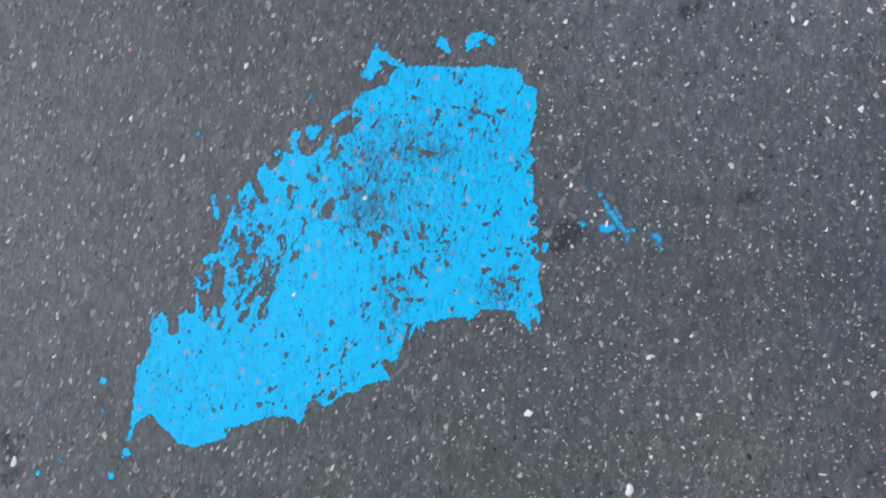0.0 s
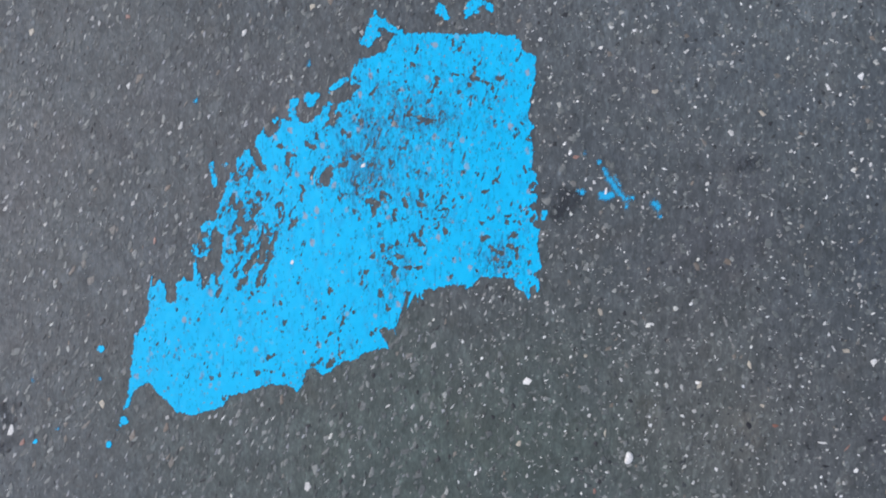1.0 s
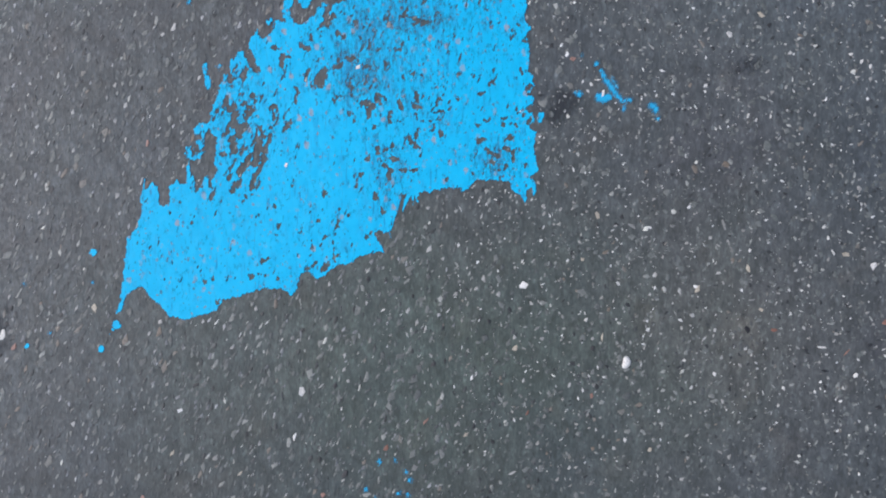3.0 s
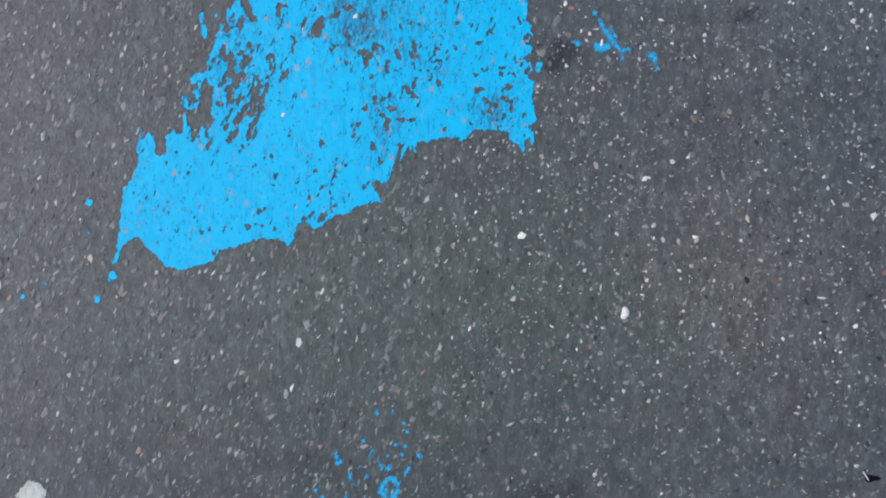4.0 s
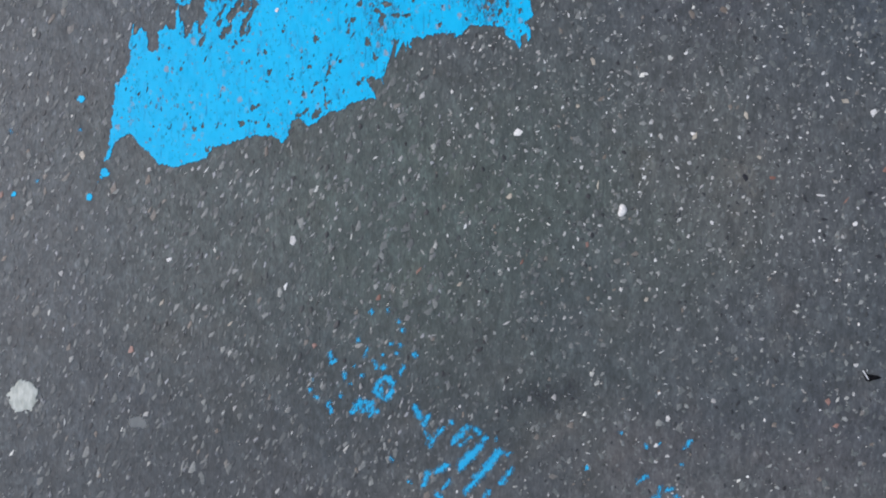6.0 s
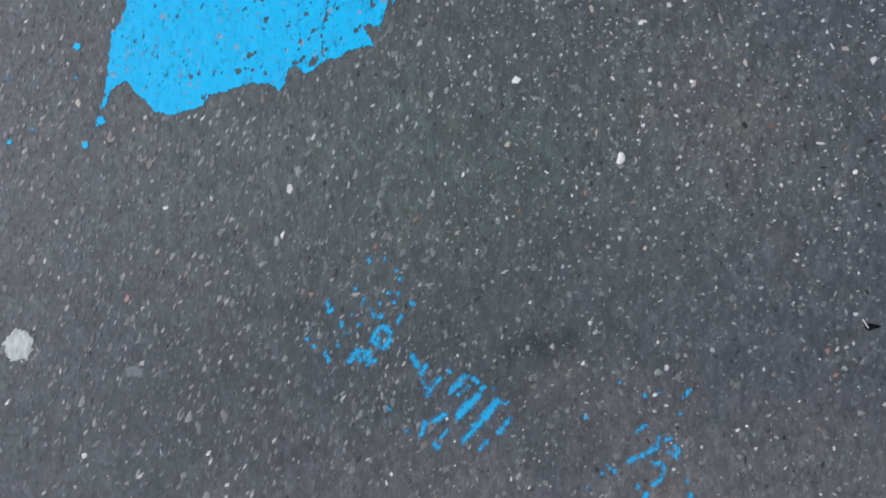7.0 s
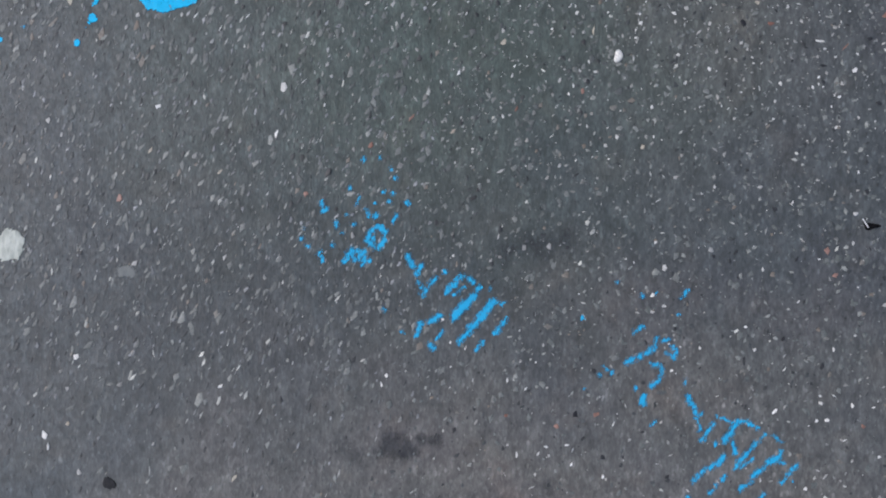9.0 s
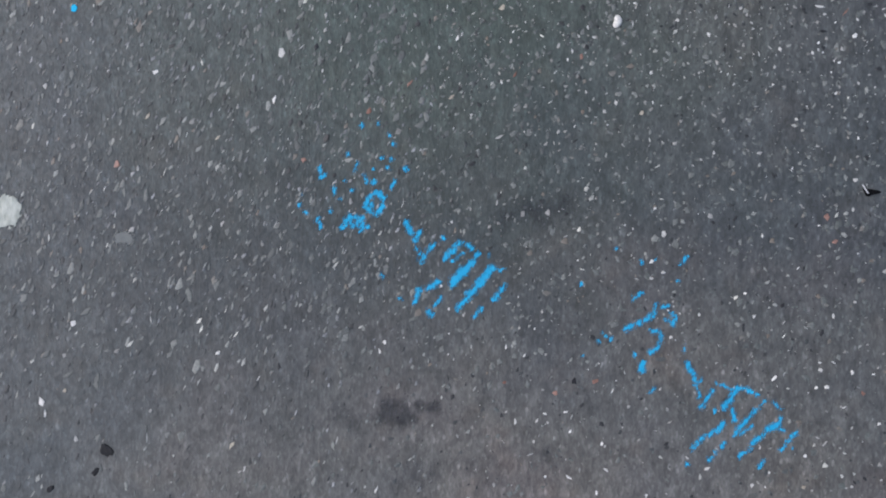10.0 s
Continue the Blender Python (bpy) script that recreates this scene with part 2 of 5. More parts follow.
# ---- places on the road, millimetres east and north of the first eye ----
COAT_NORTH = [
    (-58.2, 220.8), (-47.8, 222.2), (-33.9, 225), (-16.6, 224.3), (11.1, 222.9), (31.8, 222.2), (52.6, 225), (69.9, 222.9), (88.6, 220.8),
    (97.6, 211.8), (101.1, 200.1), (114.9, 197.3), (114.9, 180.7), (113.5, 163.4), (108.7, 142.6), (105.2, 123.9), (110.1, 112.8), (113.5, 109.4),
    (108.7, 101.1), (111.5, 83.8), (110.8, 66.5), (106.6, 56.1), (106.6, 42.2), (11.1, 14.5), (-113.5, 14.5), (-168.9, 28.4), (-217.4, 56.1),
    (-222.9, 76.8), (-227.8, 92.1), (-217.4, 108), (-211.8, 96.2), (-200.1, 104.5), (-196.6, 118.4), (-184.2, 118.4), (-181.4, 128.8),
    (-168.9, 114.9), (-160.6, 115.6), (-149.5, 125.3), (-142.6, 140.5), (-127.4, 137.8), (-112.2, 143.3), (-105.2, 157.2), (-112.2, 163.4),
    (-108, 180.7), (-99.7, 192.5), (-84.5, 195.9), (-67.2, 202.8), (-65.1, 211.8),
]
COAT_EAST = [
    (-127.4, 61.6), (106.6, 56.1), (117, 53.3), (117, 42.2), (112.8, 33.9), (109.4, 29.8), (114.9, 27), (119.1, 21.5), (113.5, 14.5), (108, 11.8),
    (114.9, 6.2), (118.4, -2.8), (111.5, -9.7), (120.5, -15.2), (119.1, -27), (117, -37.4), (120.5, -49.2), (123.2, -61.6), (118.4, -68.5),
    (109.4, -70.6), (119.8, -75.5), (120.5, -85.8), (116.3, -92.8), (111.5, -83.8), (108, -85.8), (105.9, -98.3), (99.7, -91.4), (91.4, -87.9),
    (85.8, -75.5), (66.5, -74.1), (45.7, -75.5), (37.4, -85.8), (30.5, -89.3), (26.3, -82.4), (4.2, -85.8), (-8.3, -89.3), (-20.1, -87.9),
    (-24.9, -99.7), (-29.1, -90.7), (-33.9, -94.8), (-42.9, -89.3), (-49.8, -99.7), (-54.7, -110.1), (-59.5, -123.9), (-99.7, -123.9),
    (-134.3, -82.4),
]
COAT_WEST = [
    (-99.7, 28.4), (-99.7, -123.9), (-210.5, -103.2), (-217.4, -72), (-238.2, -89.3), (-248.5, -89.3), (-255.5, -82.4), (-262.4, -92.8),
    (-267.2, -78.9), (-271.4, -82.4), (-272.8, -61.6), (-267.2, -44.3), (-267.2, -23.5), (-276.2, -16.6), (-271.4, 0.7), (-275.5, 6.2),
    (-269.3, 21.5), (-262.4, 38.8), (-257.5, 52.6), (-248.5, 51.9), (-250.6, 63), (-243.7, 76.8), (-231.2, 73.4), (-227.8, 63), (-217.4, 56.1),
    (-196.6, 76.8), (-155.1, 63),
]
COAT_SOUTH = [
    (-357.2, -90.7), (-347.5, -82.4), (-337.1, -81), (-334.4, -103.2), (-324.7, -103.2), (-322.6, -79.6), (-303.9, -77.5), (-285.2, -84.5),
    (-265.8, -82.4), (-238.1, -61.6), (-210.5, -40.8), (-155.1, -27), (-85.8, -54.7), (-54.7, -82.4), (-49.8, -110.1), (-58.2, -137.8),
    (-77.5, -136.4), (-65.1, -159.9), (-92.8, -166.8), (-105.2, -174.5), (-127.4, -181.4), (-144.7, -194.5), (-155.1, -184.8), (-164.8, -187.6),
    (-168.9, -205.6), (-177.2, -213.9), (-188.3, -205.6), (-210.5, -205.6), (-238.1, -213.9), (-258.9, -218.8), (-265.8, -231.9), (-290.1, -239.5),
    (-307.4, -243.7), (-324.7, -238.1), (-335.1, -226.4), (-347.5, -215.3), (-357.2, -202.1), (-364.1, -203.5), (-374.5, -215.3), (-382.1, -231.9),
    (-387, -234.7), (-380.1, -203.5), (-378, -172.4), (-374.5, -144.7), (-361.4, -129.5), (-357.2, -110.1),
]
COATS = COAT_NORTH, COAT_EAST, COAT_WEST, COAT_SOUTH
FLECKS_1 = [
    (-83.1, 229.2, -91.4, 218.1, 5.5), (-77.5, 236.1, -69.2, 231.9, 5.5), (-163.4, 146.1, -159.9, 139.2, 5.5), (-156.5, 144.7, -152.3, 148.8, 4.2),
    (-180, 139.2, -182.8, 123.9, 4.8), (-175.8, 142.6, -177.2, 139.2, 2.8), (-134.3, 155.8, -123.2, 163.4, 4.2), (-123.2, 164.8, -115.6, 166.8, 3.5),
    (-137.8, 151.6, -134.3, 154.4, 1.4), (-203.5, 117, -200.8, 119.8, 2.1), (-89.3, 222.2, -80.3, 237.5, 6.2), (-80.3, 239.5, -73.4, 236.1, 6.9),
    (-68.5, 233.3, -58.2, 227.8, 5.5), (-96.2, 215.3, -89.3, 211.8, 4.8), (-83.1, 245.8, -81.7, 249.9, 2.1), (-77.5, 222.2, -85.8, 215.3, 3.5),
    (-58.2, 225.7, -49.8, 223.6, 3.5), (-89.3, 208.4, -83.1, 212.5, 2.8), (-281.1, 63, -279, 57.5, 2.8),
]
FLECKS_2 = [
    (-276.9, 49.2, -276.9, 38.8, 2.8), (-263.8, 61.6, -261.7, 64.4, 2.1), (-238.2, 76.8, -235.4, 63, 5.5), (-299.1, -35.3, -299.8, -46.4, 3.1),
    (-298.4, -47.8, -290.8, -48.5, 2.8), (-288, -46.4, -284.5, -38.1, 3.1), (-285.2, -36.7, -288, -27, 3.1), (-289.4, -14.5, -283.8, -9, 4.2),
    (-281.1, -13.2, -270, -6.2, 4.2), (-283.8, -25.6, -282.5, -17.3, 2.1), (-279.7, -39.5, -278.3, -38.1, 1.4), (-303.9, -42.2, 1.4),
    (-301.8, -57.5, -298.4, -72, 2.1), (-298.4, -72, -294.9, -92.8, 4.2), (-279.7, -72, -278.3, -92.8, 2.8), (-281.8, -82.4, -283.8, -92.8, 2.8),
    (-262.4, -82.4, -257.5, -54.7, 3.5), (-248.5, -61.6, -245.1, -40.8, 3.5), (-262.4, -33.9, -264.5, -61.6, 1.7),
]
FLECKS_3 = [
    (-241.6, -54.7, -234, -27, 3.5), (-234, -27, -231.2, -18.7, 2.8), (126, 6.2, 124.6, -2.8, 2.8), (105.2, -87.9, 105.9, -96.2, 2.8),
    (116.3, -79.6, 118.4, -87.9, 3.5),
]
FLECKS = FLECKS_1 + FLECKS_2 + FLECKS_3
BARE_NORTHWEST_1 = [
    (-77.5, 215.3, -85.8, 202.8, 3.1), (-69.9, 228.5, -76.8, 213.2, 0.8), (-80.3, 200.1, -94.2, 195.9, 2.1), (-105.2, 157.8, -125.3, 148.8, 4.2),
    (-125.3, 148.8, -143.3, 144.7, 4.8), (-143.3, 139.2, -160.6, 122.5, 4.2), (-168.9, 123.9, -172.4, 118.4, 2.1), (-128.8, 135, -134.3, 123.9, 3.5),
    (-125.3, 123.9, -132.9, 114.2, 4.2), (-138.5, 114.2, -144, 105.9, 2.4), (-153, 101.8, -150.2, 93.5, 2.1), (-163.4, 89.3, -157.2, 85.2, 2.8),
    (-196.6, 86.5, -192.5, 84.5, 2.1), (-186.9, 74.1, -186.9, 63, 3.5), (-181.4, 66.5, -184.8, 51.9, 2.4), (-180, 74.8, -185.5, 73.4, 2.1),
    (-144, 45, -138.5, 54.7, 5.2), (-135.7, 58.8, -141.2, 40.8, 3.8), (-155.1, 59.5, -157.8, 47.8, 2.4),
]
BARE_NORTHWEST_2 = [
    (-148.2, 38.1, -152.3, 40.8, 1.7), (-110.1, 73.4, -103.8, 72.7, 3.5), (-119.1, 71.3, -114.9, 63, 2.1), (-123.2, 61.6, -117.7, 63, 2.4),
    (-113.5, 97.6, -119.1, 104.5, 3.1), (-99, 111.5, -98.3, 115.6, 2.4), (-92.8, 97.6, 2.1), (-82.4, 151.6, -80.3, 157.2, 2.1), (-62.3, 66.5, 2.8),
    (-96.2, 109.4, 1.7), (-85.8, 119.8, -89.3, 110.1, 1.4), (-58.2, 128.8, -60.9, 121.8, 1.4),
]
BARE_NORTHWEST = BARE_NORTHWEST_1 + BARE_NORTHWEST_2
BARE_NORTH_1 = [
    (-13.8, 151.6, -4.8, 162.7, 2.4), (-4.8, 162.7, -5.5, 169.6, 1.7), (-49.8, 154.4, 2.1), (-36, 186.2, -33.9, 183.5, 2.4),
    (-30.5, 200.1, -29.1, 207, 1.4), (-45.7, 191.1, 1.7), (12.5, 215.3, 15.2, 202.8, 1.1), (26.3, 216.7, 22.2, 204.2, 1.4),
    (40.2, 189, 38.8, 172.4, 1.7), (37.4, 168.2, 45.7, 166.8, 2.8), (45.7, 165.5, 63.7, 162, 1.8), (66.5, 168.2, 72.7, 169.6, 2.8),
    (62.3, 162.7, 63.7, 153, 1.8), (65.1, 144.7, 67.8, 146.1, 2.1), (20.1, 150.2, 21.5, 153, 1.9), (13.8, 173.8, 24.9, 173.1, 1.4),
    (-9.7, 177.2, 1.4), (-13.8, 149.5, -19.4, 135.7, 1.1), (-30.5, 121.8, -16.6, 114.9, 2.4), (-38.1, 125.3, -33.9, 121.2, 1.5),
]
BARE_NORTH_2 = [
    (-1.4, 132.2, 2.8, 126.7, 1.4), (-18.7, 114.9, -7.6, 118.4, 1.8), (-40.2, 156.5, 1.4), (76.2, 116.3, 1.4), (97.6, 114.2, 99.7, 113.5, 2.1),
    (112.2, 104.5, 2.8), (-77.5, 179.3, 1.4), (-85.8, 149.5, 1.4), (33.2, 161.3, 1.4),
]
BARE_NORTH = BARE_NORTH_1 + BARE_NORTH_2
BARE_MIDDLE_1 = [
    (-85.8, 11.8, -82.4, 2.1, 3.5), (-89.3, 18, -74.8, 14.5, 3.5), (-72, 24.9, -69.2, 17.3, 3.8), (-72, 28.4, -65.1, 27, 2.4),
    (-124.6, 21.5, -116.3, 28.4, 1.7), (-56.8, 4.8, -56.1, -3.5, 3.2), (-76.2, -6.9, -76.2, -10.4, 2.4), (-105.2, 6.2, 2.4), (-99.7, -2.8, 1.9),
    (27, 54, 3), (63, 42.2, 66.5, 45, 2.2), (42.9, 51.2, 1.7), (-30.5, 54, 2.1), (-40.8, 49.2, 1.8), (-26.3, 32.5, -24.2, 20.1, 2.4),
    (-29.1, 17.3, -20.8, 13.8, 2.4), (-16.6, 27, -11.1, 24.2, 1.7), (0, 17.3, 3.5, 24.2, 1.9), (-2.8, 7.6, 8.3, 9, 1.5), (-25.6, 4.8, -24.9, 0, 1.8),
    (-19.4, -2.8, 2.8, -1.4, 1),
]
BARE_MIDDLE_2 = [
    (-22.8, -11.8, -26.3, -22.8, 2.1), (-4.2, -6.2, -5.5, -13.8, 1.7), (4.2, -15.9, 6.2, -18.7, 2.9), (-34.6, -22.8, -27, -31.8, 2.8),
    (-30.5, -34.6, -22.8, -35.3, 1.8), (-73.4, -41.5, -72, -34.6, 2.5), (-83.8, -47.8, 3.2), (-55.4, -33.2, -61.6, -38.1, 1.7),
    (-56.1, -47.8, -50.5, -50.5, 3.5), (-65.1, -56.1, -54.7, -61.6, 2.6), (-57.5, -72.7, -59.5, -65.1, 2.1), (-44.3, -61.6, -18, -63, 1.7),
    (-31.8, -75.5, -28.4, -72, 1.7), (11.1, -73.4, 2.6), (-45.7, 20.1, -42.2, 11.8, 1.8), (-58.2, 38.8, -61.6, 43.6, 1.4), (23.5, 24.9, 1.7),
    (-99.7, -68.5, 1.4), (56.1, 31.8, 51.2, 29.8, 1.4),
]
BARE_MIDDLE = BARE_MIDDLE_1 + BARE_MIDDLE_2
BARE_EAST_1 = [
    (49.8, -27, 54.7, -25.6, 2.4), (49.2, -7.6, 1.5), (58.2, -1.4, 66.5, -0.7, 1.1), (76.8, 0, 87.2, 2.1, 1.1), (90.7, -5.5, 94.8, -7.6, 1.4),
    (80.3, -7.6, 1.4), (104.5, 5.5, 2.5), (82.4, -24.2, 89.3, -22.2, 2.4), (58.2, -36.7, 63.7, -41.5, 2.4), (63.7, -40.8, 73.4, -45, 2.9),
    (66.5, -50.5, 74.1, -55.4, 2.2), (83.1, -36.7, 90, -39.5, 2.6), (92.1, -40.8, 92.8, -51.9, 1.7), (83.1, -56.8, 90.7, -58.2, 2.1),
    (76.2, -62.3, 1.7), (99.7, -58.8, 106.6, -55.4, 1.4), (42.2, -65.8, 1.7), (104.5, 94.8, 2.5), (99.7, 59.5, 101.8, 55.4, 1.5),
    (112.2, 39.5, 108, 35.3, 1.7), (76.8, -69.9, 1.4), (109.4, -4.8, 113.5, 0.7, 1.7),
]
BARE_EAST_2 = [
    (108, 11.1, 113.5, 17.3, 1.4),
]
BARE_EAST = BARE_EAST_1 + BARE_EAST_2
BARE_SOUTH_1 = [
    (-74.1, -90, -73.4, -96.2, 2.4), (-68.5, -105.9, -65.1, -113.5, 2.1), (-94.2, -67.8, -90.7, -65.8, 1.9), (-136.4, -90.7, 3.5),
    (-108.7, -115.6, 2.4), (-143.3, -123.9, 1.7), (-123.2, -139.2, -118.4, -110.1, 0.8), (-125.3, -148.8, -123.9, -172.4, 0.6), (-196.6, -105.9, 1.4),
    (-193.2, -141.2, 1.8), (-231.2, -95.5, 1.9), (-212.5, -172.4, -205.6, -170.3, 1.7), (-224.3, -189.7, 2.4), (-217.4, -187.6, -207.7, -188.3, 1.1),
    (-192.5, -192.5, -189, -194.5, 2.1), (-138.5, -181.4, -130.2, -172.4, 2.8), (-157.8, -182.1, -146.8, -173.8, 1.2), (-120.5, -165.5, 2.1),
    (-137.8, -146.1, -136.4, -141.9, 1.4), (-279.7, -197.3, 1.9), (-272.1, -193.2, 1.2), (-331.6, -194.5, 1.2), (-265.2, -221.5, -262.4, -218.8, 1.7),
]
BARE_SOUTH_2 = [
    (-321.2, -173.8, -319.2, -168.2, 1.4), (-165.5, -137.8, -163.4, -127.4, 0.7), (-153, -165.5, -150.9, -144.7, 0.6),
    (-175.8, -82.4, -173.1, -72, 0.7), (-98.3, -82.4, -96.9, -72, 1), (-80.3, -137.8, -84.5, -143.3, 1.7),
]
BARE_SOUTH = BARE_SOUTH_1 + BARE_SOUTH_2
BARE_WEST_1 = [
    (-227.1, 79.6, -223.6, 66.5, 3.1), (-223.6, 66.5, -217.4, 58.2, 3.3), (-231.2, 58.2, -236.1, 46.4, 3), (-248.5, 47.1, -246.5, 35.3, 2.3),
    (-252.7, 25.6, -259.6, 14.5, 3.3), (-244.4, 15.9, -252, 11.1, 3.6), (-234, 18.7, -224.3, 11.8, 3.3), (-224.3, 10.4, -231.9, 0.7, 3.6),
    (-244.4, 6.9, -249.2, -3.5, 2.8), (-249.2, -6.9, -238.2, -13.2, 4.4), (-231.2, -6.2, -240.2, -20.1, 3.6), (-248.5, -25.6, -243.7, -39.5, 5.2),
    (-253.4, -42.9, -262.4, -41.5, 2.8), (-227.1, -46.4, -237.5, -63, 5.2), (-217.4, -31.2, -210.5, -20.8, 4.4), (-217.4, -33.9, -219.5, -53.3, 6),
    (-207, -36.7, -214.6, -63, 3.3), (-211.8, -13.8, -217.4, -9, 2.2), (-198.7, 15.9, -196.6, 0.7, 3),
]
BARE_WEST_2 = [
    (-199.4, -9.7, -205.6, -33.9, 1.8), (-217.4, -61.6, -223.6, -82.4, 3), (-237.5, -67.2, -246.5, -87.9, 2.5), (-276.2, -27, -276.2, -45, 5.2),
    (-286.6, -54.7, -274.2, -63, 7.6), (-285.2, -72, -290.1, -86.5, 3.1), (-270.7, -85.8, -273.5, -96.2, 2.3), (-258.9, -18.7, -252, -14.5, 2.3),
    (-243.7, 57.5, -240.9, 42.2, 1.8), (-168.9, 35.3, -171.7, 20.1, 2.8), (-185.5, -14.5, -177.2, -4.2, 2.8), (-193.2, 14.5, -194.5, 6.2, 2),
    (-182.8, 0.7, 2), (-265.8, 9, -261, 14.5, 2.5), (-220.2, 21.5, -222.9, 28.4, 2), (-252, -72, -246.5, -65.1, 2.2),
]
BARE_WEST = BARE_WEST_1 + BARE_WEST_2
HEEL_ONE_1 = [
    (-83.4, -526.8, -79.4, -530.8, 3.3), (-68.8, -529.5, -70.1, -532.1, 2.6), (-59.6, -500.4, 2), (-63.5, -500.4, -55.6, -494.5, 2.4),
    (-55.6, -493.8, -47, -496.4, 2.6), (-44.4, -499.1, -45.7, -509, 2.6), (-46.4, -511, -54.3, -518.9, 2.6), (-56.9, -518.9, -63.5, -511, 3.3),
    (-64.9, -509.7, -63.5, -500.4, 3), (-59.6, -507, -60.9, -512.3, 2.6), (-55.6, -480.6, 3.3), (-66.8, -474, -64.9, -480.6, 1.5),
    (-89.3, -529.5, -84, -520.2, 3), (-83.4, -520.2, -77.4, -522.9, 2.6), (-76.7, -529.5, -70.1, -524.2, 3.3), (-72.8, -533.4, -64.2, -533.4, 2.4),
    (-93.3, -534.8, -88.6, -531.5, 1.7), (-72.8, -539.4, -68.8, -535.4, 1.6), (-86, -448.9, 1.8), (-119, -464.1, -117.7, -470, 1.5),
]
HEEL_ONE_2 = [
    (-117, -475.3, -115.1, -472.7, 2.2), (-103.2, -488.5, -101.8, -494.5, 1.7), (-82, -491.2, 1.8), (-78.7, -468.7, -74.8, -458.1, 0.9),
    (-70.1, -414.5, 1.5), (-50.3, -413.2, 1.7), (-32.5, -436.3, 1.7), (-38.4, -426.4, 1.3), (-35.1, -454.8, 1.7), (-47, -452.2, 1.3),
    (-39.1, -464.7, 1.2), (-19.3, -466.1, 2.5), (-32.5, -480.6, -35.1, -487.9, 1.7), (-107.8, -515.6, 2.5), (-121.7, -524.2, -119, -532.1, 2.2),
    (-135.5, -516.9, 1.6), (-143.5, -507, 1.6), (-140.8, -495.8, 1.2), (-90, -479.3, 1.1), (-95.2, -500.4, 1.1), (-56.9, -466.1, 0.9),
]
HEEL_ONE = HEEL_ONE_1 + HEEL_ONE_2
SOLE_ONE_1 = [
    (-18.6, -528.8, -12, -540, 3), (-8, -549.3, -2.8, -540.7, 2.6), (-5.4, -558.5, -4.1, -565.1, 1.2), (-1.4, -573.7, 3.8, -566.5, 2.5),
    (3.8, -566.5, 13.1, -554.6, 2), (27.6, -569.1, 38.2, -558.5, 3.3), (38.2, -557.2, 46.1, -551.9, 2.6), (53.4, -554.6, 58, -558.5, 3),
    (25.6, -546.6, 2.2), (37.5, -596.9, 50.1, -583.6, 5.3), (50.1, -583.6, 59.3, -574.4, 4.3), (59.3, -574.4, 66.6, -564.5, 2.2),
    (34.2, -602.8, 37.5, -596.9, 2.6), (55.4, -613.4, 65.9, -600.8, 4.6), (65.9, -600.8, 73.9, -592.2, 4.6), (73.9, -592.2, 83.1, -581, 3.6),
    (43.5, -627.2, 52.1, -618, 2.8), (40.8, -631.2, 43.5, -627.9, 1.3), (84.4, -618.7, 91, -610.1, 1.7),
]
SOLE_ONE_2 = [
    (91, -610.1, 97, -600.2, 1.6), (91, -585.6, 96.3, -581.7, 1.2), (-8.7, -622, -5.4, -614, 2), (-5.4, -614, -2.8, -607.4, 3),
    (7.1, -604.8, 13.1, -602.8, 3), (14.4, -600.8, 19.7, -598.2, 3), (13.8, -625.3, 22.3, -615.3, 1.8), (7.8, -632.5, 11.8, -636.5, 2.9),
    (60.7, -637.8, 67.9, -629.9, 2.2), (-46.4, -589.6, 2), (-25.2, -616.7, 1.3), (79.1, -566.5, 1.3), (35.5, -573.1, 48.8, -563.8, 1.3),
]
SOLE_ONE = SOLE_ONE_1 + SOLE_ONE_2
HEEL_TWO_1 = [
    (247.6, -616.7, 257.5, -610.1, 1.8), (253.5, -646.4, 264.8, -639.8, 2.6), (264.8, -639.8, 270.7, -637.8, 2.8), (239, -652.3, 246.3, -649.7, 2.8),
    (271.4, -637.1, 274, -624.6, 1.6), (280.6, -627.9, 288.5, -625.9, 1.8), (290.5, -633.8, 295.2, -637.8, 1.5), (296.5, -639.8, 293.2, -648.4, 1.6),
    (286.6, -642.4, 291.9, -646.4, 1.5), (269.4, -656.3, 277.3, -656.3, 2), (277.3, -656.3, 281.9, -664.2, 1.8), (281.9, -664.9, 276.7, -674.1, 1.8),
    (276, -674.8, 266.7, -680.7, 1.7), (258.2, -693.3, 256.8, -701.2, 3), (248.9, -682.7, 1.6), (303.1, -578.4, 309, -568.4, 0.8),
    (256.8, -575.1, 1.3), (227.1, -558.5, 1.3), (186.2, -600.2, 2), (307.7, -674.1, 307, -678.8, 1.3),
]
HEEL_TWO_2 = [
    (266.7, -727.6, 272, -721, 1.1), (221.8, -664.9, 1.8), (207.3, -666.9, 1.5), (215.2, -661.6, 1.3), (210.6, -657.6, 1.1), (298.5, -596.9, 1.1),
    (272, -571.8, 1.1), (187.5, -684, 1.1),
]
HEEL_TWO = HEEL_TWO_1 + HEEL_TWO_2
